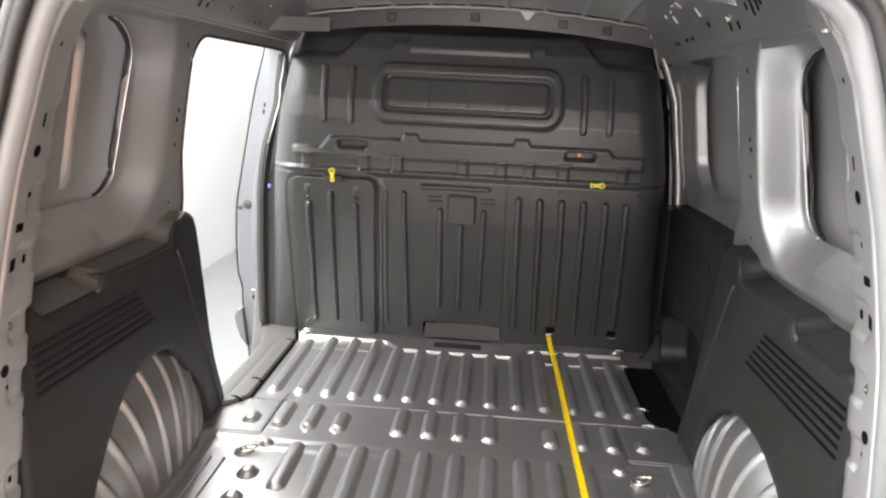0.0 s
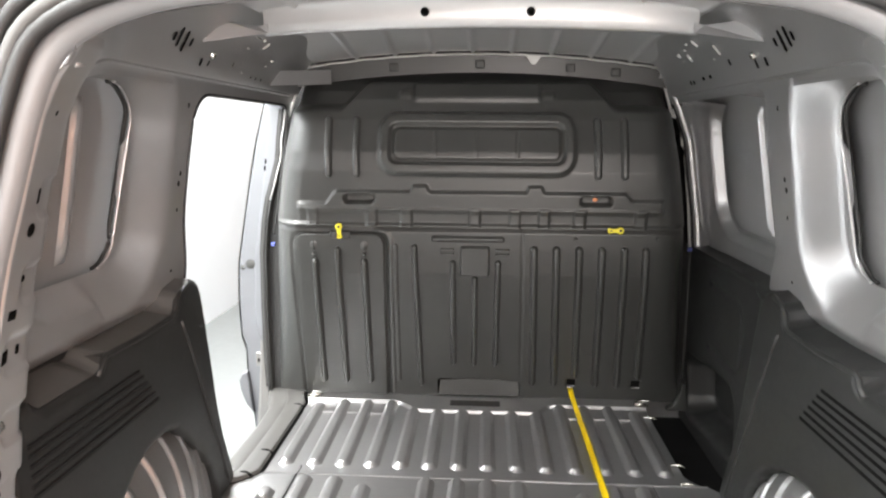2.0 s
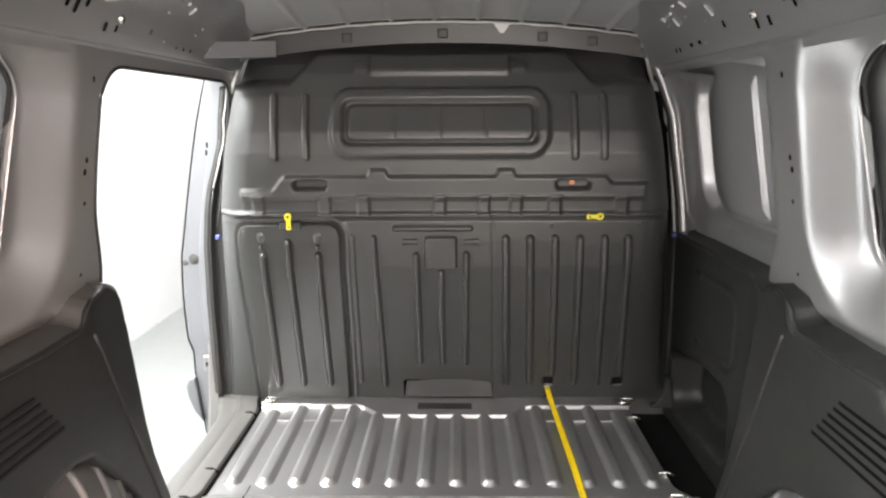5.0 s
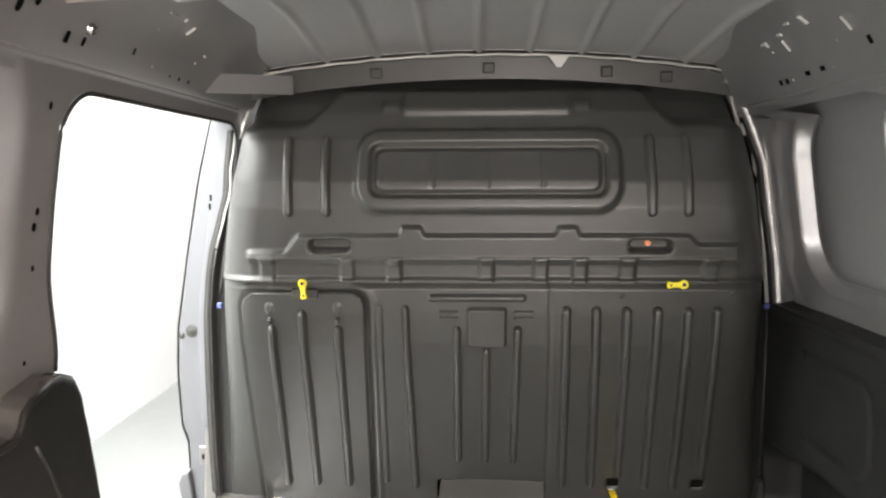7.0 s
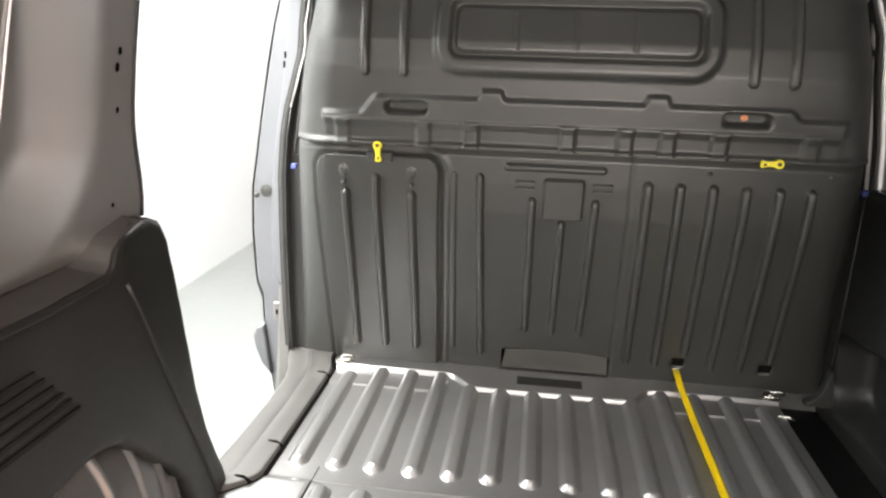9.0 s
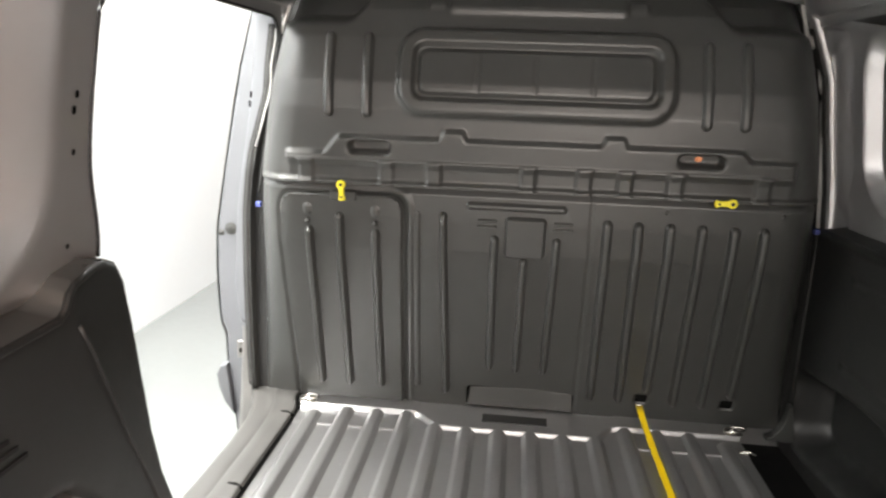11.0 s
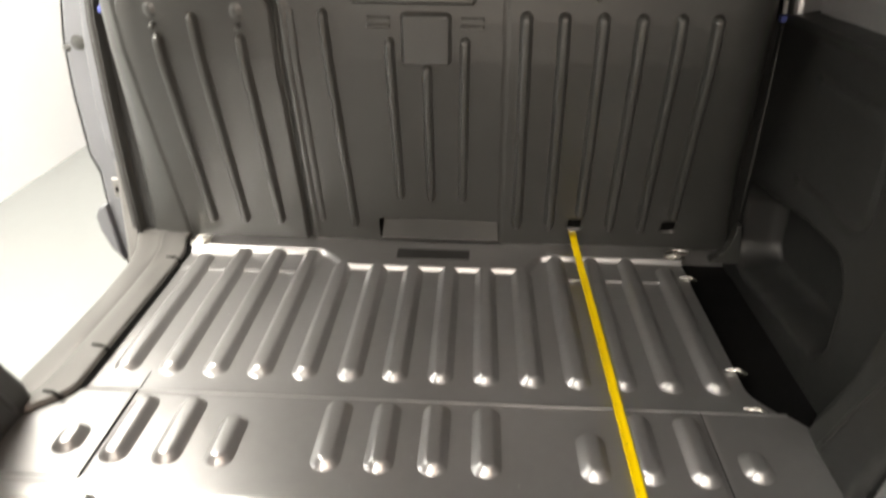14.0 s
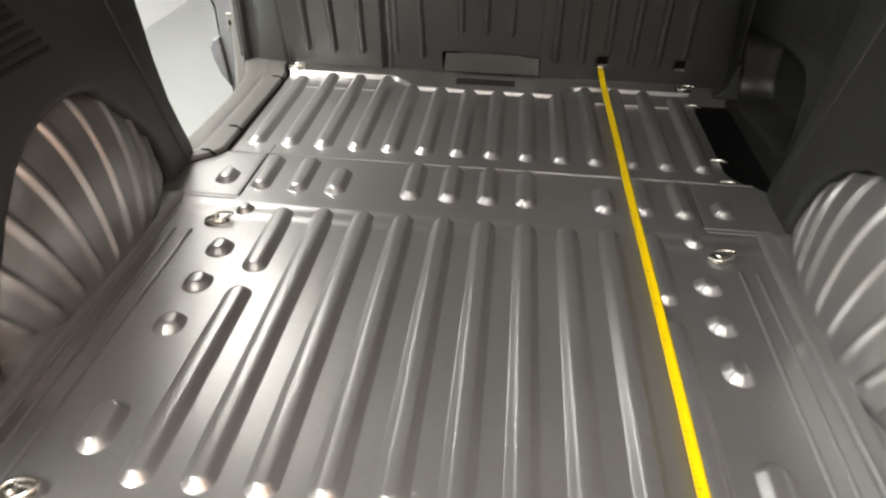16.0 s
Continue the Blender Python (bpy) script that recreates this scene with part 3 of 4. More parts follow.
def on_side(s, y, z, lift, depth=None):
    x, yy, zz = side_point(s, s > 0)(y, z)
    if depth is not None:
        x = s * (wall_x(z) + depth)
    return (x - s * lift, y, z)


# uprights pressed into the recessed skins
for s, y0, z0, y1, z1, deep, tall, half, par in ((1, -0.446, 1.06, -0.464, 0.70, 0.1255, 0.014, 0.012, right), (1, -1.165, 1.045, -1.185, 0.725, 0.0925, 0.013, 0.018, right), (-1, -1.165, 1.045, -1.185, 0.725, 0.0925, 0.013, 0.018, left)):
    verts, faces = [], []
    n, prof = 14, (-1, -0.6, -0.25, 0.25, 0.6, 1)
    for i in range(n + 1):
        f = i / n
        y, z = y0 + (y1 - y0) * f, z0 + (z1 - z0) * f
        for p in prof:
            h = tall * (1 - smooth(0.1, 1, abs(p))) * smooth(0, 0.08, f) * smooth(1, 0.92, f)
            verts.append((s * (wall_x(z) + deep - h), y + half * p, z))
    m = len(prof)
    for i in range(n):
        for j in range(m - 1):
            faces.append((i * m + j, i * m + j + 1, (i + 1) * m + j + 1, (i + 1) * m + j))
    mesh_object("stiffener", verts, faces, GREY_PAINT, par)

# hollow between the front pillar and the window panel
STRIP_Z, STRIP_X = (0.60, 0.70, 0.85, 0.96, 1.06, 1.11), (0.752, 0.741, 0.716, 0.700, 0.662, 0.640)


def hollow_point(u, z):
    a, b = float(np.interp(z, STRIP_Z, STRIP_X)) + 0.008, wall_x(z) + 0.094
    deep = 0.075 * math.sin(math.pi * min(1.0, u)) ** 0.8 * smooth(1.085, 1.02, z) * smooth(0.60, 0.66, z)
    return (a + (b - a) * u, -0.060 - 0.019 * u + deep, z)


sheet("hollow", hollow_point, steps(0, 1, 0.05), steps(0.60, 1.075, 0.02), GREY_PAINT, right, "dark hollow beside the front pillar", flip=True)

# black bead behind the rear openings' cut edge, painting the gap's shadow
for s, par in ((1, right), (-1, left)):
    bead = []
    for u, v in outline(0.192, 0.187, 0.083, 10):
        y, z = -1.215 + u, 0.89 + v
        if y > -1.16:
            bead.append((s * (wall_x(z) + 0.066 + 0.002 * math.sin(z * 90)), y - 0.002 + wiggle(y, z), z))
    bead.sort(key=lambda p: math.atan2(p[2] - 0.89, p[1] + 1.25))
    tube("gap_shade_bead", bead, 0.0045, RUBBER, par, "black bead painting the shadow in the panel gap")
    edge = [(s * (wall_x(p[2]) + 0.0575), p[1] + 0.004, p[2]) for p in bead]
    tube("rolled_edge", edge, 0.003, GREY_PAINT, par)

# pale sealer beads and strips on the front pillars
def strip(name, pts, y, w, mat, par, label="", back=0.02, slant=0.0):
    """An upright strip with rounded edges that follows (x, z) points in a plane across the van."""
    us = (-1.0, -0.85, -0.5, 0.0, 0.5, 0.85, 1.0)
    ds = (back, 0.003, 0.0008, 0.0, 0.0008, 0.003, back)
    zs = [p[1] for p in pts][::-1]
    xs = [p[0] for p in pts][::-1]
    rows = steps(zs[0], zs[-1], 0.012)
    verts, faces = [], []
    for i, z in enumerate(rows):
        x = float(np.interp(z, zs, xs))
        for u, d in zip(us, ds):
            verts.append((x + u * w / 2, y + d - slant * u, z))
        if i:
            for k in range(6):
                a = (i - 1) * 7 + k
                faces.append((a, a + 1, a + 8, a + 7))
    return mesh_object(name, verts, faces, mat, par, label)


EDGE_R = ((0.606, 1.192), (0.612, 1.16), (0.623, 1.114), (0.636, 1.07), (0.647, 1.042), (0.672, 1.032), (0.680, 1.0), (0.687, 0.948), (0.696, 0.925), (0.698, 0.905),
          (0.705, 0.86), (0.711, 0.802), (0.722, 0.698), (0.731, 0.60))
EDGE_L = ((-0.683, 1.067), (-0.692, 1.0), (-0.698, 0.954), (-0.701, 0.91), (-0.705, 0.877), (-0.719, 0.83), (-0.724, 0.81), (-0.746, 0.738), (-0.760, 0.66), (-0.770, 0.55),
          (-0.772, 0.35), (-0.769, 0.15), (-0.764, 0.02))
bead = [(x + 0.0015 * math.sin(z * 130), -0.034, z) for x, z in EDGE_R]
tube("sealer_bead", bead, 0.0052, SEALER, right, "pale uneven sealer bead")
tube("sealer_bead", [(0.735, -0.03, 0.58), (0.738, -0.026, 0.45), (0.739, -0.022, 0.30), (0.738, -0.02, 0.12)], 0.0025, BULK_PLASTIC, right)
strip("edge_strip", ((0.640, 1.11), (0.662, 1.06), (0.700, 0.96), (0.716, 0.85), (0.741, 0.70), (0.752, 0.60)), -0.062, 0.021, GREY_PAINT, right, "bright flanged pillar edge", slant=0.0045)
strip("edge_strip", ((0.645, 1.08), (0.690, 0.96), (0.705, 0.85), (0.731, 0.70), (0.742, 0.60)), -0.052, 0.008, RUBBER, right, "black rubber edge strip")
# black plates paint the dark of the notches
for x, z, hu, hv in ((0.634, 1.03, 0.016, 0.010), (0.664, 0.96, 0.008, 0.018), (0.672, 0.90, 0.010, 0.012), (0.615, 1.215, 0.010, 0.014)):
    pressing("notch", lambda u, v, h, x=x, z=z: (x + u, -0.027 - h, z + v), hu, hv, 0.002, HOLE, right, "dark notch behind the bulkhead edge", 0.003, CRISP, 2)
block("spacer", 0.645, 0.672, -0.045, -0.030, 1.036, 1.066, SEALER, right, "pale sealer patch", 0.004)
tube("sealer_bead", [(0.590, -0.05, 1.205), (0.600, -0.05, 1.19), (0.598, -0.05, 1.165)], 0.006, SEALER, right)
tube("sealer_bead", [(x + 0.002 * math.sin(z * 90), 0.006, z) for x, z in EDGE_L if z > 0.72], 0.003, SEALER, left, "pale uneven sealer bead")
tube("edge_bead", [(x, 0.006, z) for x, z in EDGE_L if z < 0.75], 0.002, BULK_PLASTIC, left)
tube("sealer_bead", [(-0.635, -0.02, 1.115), (-0.640, -0.02, 1.098), (-0.652, -0.02, 1.065), (-0.662, -0.02, 1.035)], 0.005, SEALER, left, "pale uneven sealer bead")
tube("sealer_bead", [(-0.672, 0.0, 1.10), (-0.676, 0.0, 1.085), (-0.683, 0.0, 1.067)], 0.007, SEALER, left)

# punched holes, painted as flat near-black plates
def dark_plate(s, y, z, hy, hz, par, r=None):
    pressing("dark_plate", lambda u, v, h: on_side(s, y + u, z + v, h + 0.0005), hy, hz, 0.0015, HOLE, par, "", r, CRISP, 3)


TAB_Z = ((0.857, 0.914, 0.50), (0.735, 0.790, 0.56), (0.636, 0.692, 0.74), (0.536, 0.585, 0.66), (0.440, 0.488, 0.62), (0.285, 0.335, 0.55))


def pillar_point(s, u, z):
    """Rear pillar: a return face, a rounded edge, then the face with pressed tabs that runs back to the opening."""
    x, y1 = open_x(z), open_y(z)
    y0 = y1 + 0.088 - 0.008 * smooth(0.592, 0.572, z) - 0.006 * smooth(0.49, 0.47, z)
    lean = float(np.interp(z, (0.5, 0.6, 0.7, 0.8, 0.9, 1.0), (-0.006, -0.004, -0.001, 0.002, 0.007, 0.011)))
    if u < 0.3:
        f = u / 0.3
        return (s * (x + lean + 0.10 - 0.088 * f), y0 + 0.012 - 0.004 * f, z)
    f = (u - 0.3) / 0.7
    bend = 0.012 * (1 - f) ** 12
    step = 0.0
    for z0, z1, end in TAB_Z:
        d = box_distance(f * 0.088, z, 0.0, (z0 + z1) / 2, end * 0.088, (z1 - z0) / 2, 0.018)
        step += 0.0055 * (1 - smooth(-0.005, 0.003, d))
    return (s * (x + lean * (1 - f) + bend + step + 0.006 * smooth(0.9, 1.0, f)), y0 + 0.008 * (1 - f) ** 8 + (y1 - y0) * f, z)


for s, par in ((1, right), (-1, left)):
    sheet("rear_pillar", lambda u, z, s=s: pillar_point(s, u, z), [0, 0.15, 0.3] + steps(0.325, 1.0, 0.0225), steps(-0.02, 1.115, 0.0045), GREY_PAINT, par, "grey painted rear pillar with punched holes", flip=s > 0)
    for f, z, hf, hz, r in ((0.50, 0.889, 0.09, 0.0115, 0.002), (0.58, 0.841, 0.10, 0.010, None), (0.47, 0.771, 0.05, 0.005, None), (0.70, 0.723, 0.10, 0.007, 0.002),
                            (0.38, 0.668, 0.045, 0.007, 0.002), (0.71, 0.664, 0.11, 0.010, 0.002), (0.59, 1.006, 0.03, 0.004, None), (0.72, 0.498, 0.10, 0.010, None),
                            (0.55, 0.468, 0.05, 0.005, None), (0.10, 0.411, 0.04, 0.006, None), (0.37, 0.313, 0.045, 0.006, None)):
        pressing("dark_plate", lambda u, v, h, s=s, f=f, z=z: tuple(Vector(pillar_point(s, 0.3 + 0.7 * (f + u / 0.088), z + v)) - Vector((s * (h + 0.0008), 0, 0))),
                 hf * 0.088, hz, 0.001, HOLE, par, "", min(hf * 0.088, hz) * 0.99 if r is None else r, CRISP, 3)
    pressing("bolt", lambda u, v, h, s=s: tuple(Vector(pillar_point(s, 0.3 + 0.7 * (0.58 + u / 0.088), 0.563 + v)) - Vector((s * h, 0, 0))), 0.009, 0.009, 0.006, ZINC, par, "bright bolt head")
    for y, z, hy, hz, r in ((-0.885, 0.655, 0.003, 0.004, None), (-0.885, 0.80, 0.0035, 0.005, None), (-0.89, 0.862, 0.005, 0.007, None), (-0.885, 0.885, 0.004, 0.006, None), (-0.875, 1.04, 0.003, 0.006, None)):
        dark_plate(s, y, z, hy, hz, par, r)


# roof rails
RAIL = ((0.655, 1.082), (0.650, 1.098), (0.636, 1.106), (0.628, 1.118), (0.612, 1.15), (0.592, 1.185), (0.572, 1.207), (0.548, 1.224), (0.50, 1.25))


def rail_shift(y):
    return 0.085 * smooth(-1.20, -1.53, y)


def rail_point(s, f, y):
    k = min(len(RAIL) - 2, int(f))
    a, b, t = RAIL[k], RAIL[k + 1], f - k
    x, z = a[0] + (b[0] - a[0]) * t, a[1] + (b[1] - a[1]) * t
    return (s * (x - rail_shift(y)), y, z - 0.035 * smooth(-1.20, -1.55, y))


for s, par in ((1, right), (-1, left)):
    sheet("roof_rail", lambda f, y, s=s: rail_point(s, f, y), steps(0, len(RAIL) - 1.001, 0.5), steps(-1.525, 0.0, 0.04), GREY_PAINT, par, "grey painted steel roof rail", flip=s > 0)


for s, par in ((1, right), (-1, left)):
    tube("rail_edge", [rail_point(s, 1.75 + 0.25 * smooth(-1.1, -1.4, y), y) for y in steps(-1.50, -0.10, 0.04)], 0.004, GREY_PAINT, par, "rolled lower edge of the roof rail")


def rail_mark(name, s, f, y, hy, hl, high, mat, par, label="", r=None):
    """A small flat pressing on the rail: hy half along the van, hl half up the rail's slope."""
    p, q = Vector(rail_point(s, f, y)), Vector(rail_point(s, f + 0.1, y))
    up = (q - p).normalized()
    out = Vector((-s * abs(up.z), 0, -abs(up.x)))
    return pressing(name, lambda u, v, h: tuple(p + Vector((0, u, 0)) + up * v + out * (h + 0.0012)), hy, hl, high, mat, par, label, r, CRISP, 3)


# roof rails: slots and holes painted as black plates, rivets, pale clips
for s, par, hole_rows in ((1, right, ((3.40, -0.327, 0.007, 0.006), (3.38, -0.357, 0.007, 0.006), (3.50, -0.452, 0.010, 0.005), (3.52, -0.512, 0.009, 0.005), (4.15, -0.690, 0.006, 0.008), (3.60, -0.842, 0.006, 0.010), (3.60, -0.896, 0.006, 0.010))),
                      (-1, left, ((3.30, -0.452, 0.004, 0.004), (3.30, -0.497, 0.004, 0.004), (3.30, -0.540, 0.003, 0.003), (3.90, -0.700, 0.003, 0.006), (3.55, -0.890, 0.005, 0.009), (3.58, -0.848, 0.004, 0.007)))):
    for f, y, hy, hl in hole_rows:
        rail_mark("dark_plate", s, f, y, hy, hl, 0.001, HOLE, par, "", 0.0015)
    for f, y, hl in ((4.50, -0.978, 0.010), (4.45, -1.008, 0.024), (4.60, -1.038, 0.022), (4.55, -1.060, 0.010)):
        rail_mark("slot", s, f, y, 0.0055, hl, 0.001, HOLE, par)
    rail_mark("pad", s, 4.15, -0.845, 0.008, 0.010, 0.007, ZINC, par, "bright pressed boss on the rail")
for s, par, marks in ((1, right, ((3.15, -0.28), (3.35, -0.385), (3.4, -0.55), (4.6, -0.60), (5.2, -0.36))), (-1, left, ((3.5, -0.62), (5.3, -0.66), (4.4, -0.46)))):
    for f, y in marks:
        rail_mark("rivet", s, f, y, 0.0028, 0.0028, 0.002, SEALER, par)
for s, par, clips in ((1, right, ((6.5, -0.555, 0.006, 0.012), (6.75, -0.50, 0.010, 0.003), (6.2, -0.440, 0.009, 0.004), (6.0, -0.350, 0.008, 0.004), (5.9, -0.362, 0.004, 0.007), (5.3, -0.430, 0.002, 0.013), (5.2, -0.655, 0.002, 0.015))),
                      (-1, left, ((6.1, -0.560, 0.004, 0.012), (6.6, -0.610, 0.004, 0.005), (6.6, -0.66, 0.016, 0.0015), (4.9, -0.435, 0.004, 0.002)))):
    for f, y, hy, hl in clips:
        rail_mark("clip", s, f, y, hy, hl, 0.004, SEALER, par, "small pale clip", min(hy, hl) * 0.6)

# roof with lengthwise beads
def roof_z(x, y):
    z = 1.302 - 0.20 * x * x - 0.05 * smooth(-1.20, -1.56, y) - (0.048 - 0.07 * x * x) * smooth(-0.45, -0.06, y)
    for k in range(-3, 5):
        z -= 0.009 * (1 - smooth(0.001, 0.013, abs(x - (k * 0.13 - 0.025))))
    return z


roof = sheet("ceiling_van", lambda x, y: (x, y, roof_z(x, y)), steps(-0.56, 0.56, 0.006), steps(-1.53, -0.035, 0.06), ROOF_GREY_LIFTED, flip=True)
tagged(roof, "bare grey painted steel van roof with lengthwise beads", "ceiling", kind="structure")
outer_roof = sheet("roof_outer", lambda x, y: (x, y, 1.345 - 0.12 * abs(x / 0.72) ** 2.2), steps(-0.80, 0.80, 0.04), steps(-1.50, 0.9, 0.2), BODY_PAINT)
tagged(outer_roof, "silver painted outer roof of the van", "roof", kind="structure")

# roof bow above the rear pillars
bow = thing("roof_bow", "pale grey pressed steel roof bow with two round holes", "roof beam")


def bow_z(x):
    return 1.217 - 0.07 * x * x


BOW = ((-0.800, 0.075), (-0.800, 0.004), (-0.806, 0.0), (-0.822, 0.0), (-0.828, 0.005), (-0.834, 0.045), (-0.842, 0.065), (-0.88, 0.085))


def bow_point(x, k):
    i = min(len(BOW) - 2, int(k))
    t = k - i
    return (x, BOW[i][0] + (BOW[i + 1][0] - BOW[i][0]) * t, bow_z(x) + BOW[i][1] + (BOW[i + 1][1] - BOW[i][1]) * t)


sheet("channel", bow_point, steps(-0.49, 0.49, 0.02), steps(0, len(BOW) - 1, 0.5), GREY_PAINT, bow)
for s in (-1, 1):
    prism("end_bracket", [(0.478, 1.203), (0.50, 1.200), (0.600, 1.173), (0.606, 1.215), (0.590, 1.240), (0.566, 1.224), (0.53, 1.221), (0.50, 1.220), (0.478, 1.224)], lambda u, v, d, s=s: (s * u, -0.838 - d - 0.85 * max(0, u - 0.5), v), 0.003, GREY_PAINT, bow, "folded end plate of the bow", 0.001)
    tube("edge_line", [(s * 0.597, -0.925, 1.176), (s * 0.592, -0.922, 1.19), (s * 0.584, -0.916, 1.205)], 0.002, SEALER, bow, "pale line along the end plate's edge")
    pressing("hole", lambda u, v, h, s=s: (s * 0.119 + u, -0.8335 - h - 0.15 * v, 1.251 + v), 0.0105, 0.0105, 0.001, HOLE, bow)
# rear header over the tailgate opening
header = sheet("lintel", lambda x, f: (x, -1.40 - 0.11 * f, 1.25 - 0.16 * x * x - 0.08 * f), steps(-0.5, 0.5, 0.03), steps(0, 1, 0.2), GREY_PAINT, flip=True)
tagged(header, "grey painted steel lintel over the tailgate opening", "lintel", kind="structure")

# pale front rail of the roof with its locating tooth
rail = thing("front_roof_rail", "dark grey roof rail with a pale sealed lip above the bulkhead", "roof beam")


def lip_z(x):
    return 1.241 - 0.13 * x * x


tube("lip", [(x, -0.06, lip_z(x) + 0.001 * math.sin(x * 60)) for x in steps(-0.60, 0.61, 0.02)], 0.0036, SEALER, rail, "pale sealed lip", sides=8)
tube("lip", [(x, -0.05, lip_z(x) + 0.013 + 0.001 * math.sin(x * 45)) for x in steps(-0.58, 0.59, 0.02)], 0.003, SEALER, rail, "pale sealed lip", sides=8)
sheet("face", lambda x, f: (x, -0.05 + 0.004 * f, lip_z(x) - 0.004 - 0.055 * f), steps(-0.62, 0.62, 0.03), steps(0, 1, 0.25), BULK_PLASTIC, rail)
sheet("gutter", lambda x, f: (x, -0.058 + 0.05 * f, lip_z(x) + 0.004 + 0.07 * f), steps(-0.62, 0.62, 0.03), steps(0, 1, 0.5), TRIM_PLASTIC, rail)
prism("tooth", [(-0.028, 0.0), (-0.012, -0.022), (-0.006, -0.030), (0.006, -0.030), (0.012, -0.022), (0.028, 0.0)], lambda u, v, d: (0.177 + u, -0.062 - d, lip_z(0.177) + v), 0.004, SEALER, rail, "pale locating tooth", 0.001)
for cx in (-0.29, 0.0, 0.30, 0.45):
    pressing("recess", lambda u, v, h, cx=cx: (cx + u, -0.0495 - h, lip_z(cx) - 0.032 + v), 0.016, 0.014, 0.003, BULK_PLASTIC, rail, "", 0.004, CRISP)

# bracket under the roof rail, at the front corner of the open side
bracket = thing("bracket", "flat grey steel bracket under the roof rail", "bracket")
prism("plate", [(-0.06, -0.018), (0.24, -0.026), (0.24, 0.020), (-0.06, 0.024)], lambda u, v, d: (-0.62 + u * 0.535 + d * 0.6, -0.325 + u * 0.84 - d * 0.5, 1.139 + u * 0.10 + v), 0.006, GREY_PAINT, bracket, bevel=0.001)

# ---- rear opening: pale flange and rubber seal ----
def opening(f, grow):
    """A point on the tailgate opening, from the foot on one side (f=0) over the top to the other (f=1)."""
    pts = ((-0.667, -0.05), (-0.663, 0.20), (-0.660, 0.45), (-0.657, 0.60), (-0.646, 0.70), (-0.631, 0.80), (-0.609, 0.90), (-0.583, 1.01), (-0.548, 1.085), (-0.46, 1.132), (-0.32, 1.155), (0.0, 1.17))
    pts = pts + tuple((-x, z) for x, z in pts[-2::-1])
    k = f * (len(pts) - 1)
    i = min(len(pts) - 2, int(k))
    t = k - i
    a, b = pts[max(0, i - 1)], pts[i]
    c, d = pts[i + 1], pts[min(len(pts) - 1, i + 2)]
    out = []
    for n in (0, 1):
        out.append(0.5 * (2 * b[n] + (c[n] - a[n]) * t + (2 * a[n] - 5 * b[n] + 4 * c[n] - d[n]) * t * t + (3 * b[n] - a[n] - 3 * c[n] + d[n]) * t ** 3))
    x, z = out
    return (x * (1 + grow / 0.6), z + grow * smooth(0.6, 1.15, z))


FL = ((0.0, 0.0), (0.002, -0.008), (0.010, -0.017), (0.020, -0.022), (0.045, -0.026), (0.07, -0.026))
rear = thing("tailgate_frame", "pale silver tailgate opening flange with a black rubber seal", "door frame", kind="structure")


def flange_point(f, k):
    i = min(len(FL) - 2, int(k))
    t = k - i
    g, y = FL[i][0] + (FL[i + 1][0] - FL[i][0]) * t, FL[i][1] + (FL[i + 1][1] - FL[i][1]) * t
    x, z = opening(f, g)
    return (x, y + open_y(z), z)


sheet("flange", flange_point, steps(0, 1, 0.0125), steps(0, len(FL) - 1, 0.5), BODY_PAINT, rear, "pale silver painted flange")


def seal_path(grow, back):
    """A line round the tailgate opening that comes closer to the flange's edge towards the floor."""
    out = []
    for f in steps(0, 1, 0.0125):
        near = 0.010 * smooth(0.75, 0.40, opening(f, 0)[1])
        x, z = opening(f, grow - near)
        out.append((x, open_y(z) - back, z))
    return out


tube("seal", seal_path(0.026, 0.038), 0.011, RUBBER, rear, "black rubber door seal", sides=10)
tube("seal_lip", seal_path(0.043, 0.034), 0.010, SEAL_GREY, rear, "grey flocked lip of the door seal", sides=10)
tube("seal_lip", seal_path(0.062, 0.032), 0.010, RUBBER, rear, "black outer lip of the door seal", sides=10)
block("threshold", -0.68, 0.68, -1.74, -1.695, -0.06, 0.012, TRIM_PLASTIC, rear, "black plastic threshold", 0.01)

# ---- lower side trims ----
ARCH_Y, ARCH_R = -1.135, 0.335


def trim_outline(s):
    """The outline of a lower side trim in (y, z): front edge, hump, top with its finger notch, and the cut round the wheel arch."""
    pts = [(-0.632, 0.0), (-0.645, 0.05), (-0.675, 0.11), (-0.706, 0.18), (-0.732, 0.28), (-0.747, 0.40), (-0.757, 0.50), (-0.768, 0.575), (-0.788, 0.608), (-0.825, 0.623),
           (-0.875, 0.626), (-0.925, 0.613), (-0.943, 0.600), (-0.952, 0.580), (-0.970, 0.569), (-1.10, 0.565), (-1.246, 0.570), (-1.257, 0.565), (-1.268, 0.548), (-1.284, 0.541),
           (-1.45, 0.541), (-1.462, 0.548), (-1.474, 0.560), (-1.54, 0.55), (-1.55, 0.0)]
    if s > 0:
        for k in range(19):
            a = math.pi * k / 18
            pts.append((ARCH_Y - (ARCH_R - 0.01) * math.cos(a), 0.28 * math.sin(a)))
    else:
        pts += [(-1.405, 0.0), (-1.378, 0.06), (-1.332, 0.14), (-1.285, 0.207), (-1.238, 0.260), (-1.185, 0.297), (-1.13, 0.314), (-1.08, 0.319), (-1.03, 0.315),
                (-0.985, 0.302), (-0.945, 0.262), (-0.909, 0.224), (-0.859, 0.177), (-0.818, 0.127), (-0.792, 0.06), (-0.778, 0.0)]
    return pts


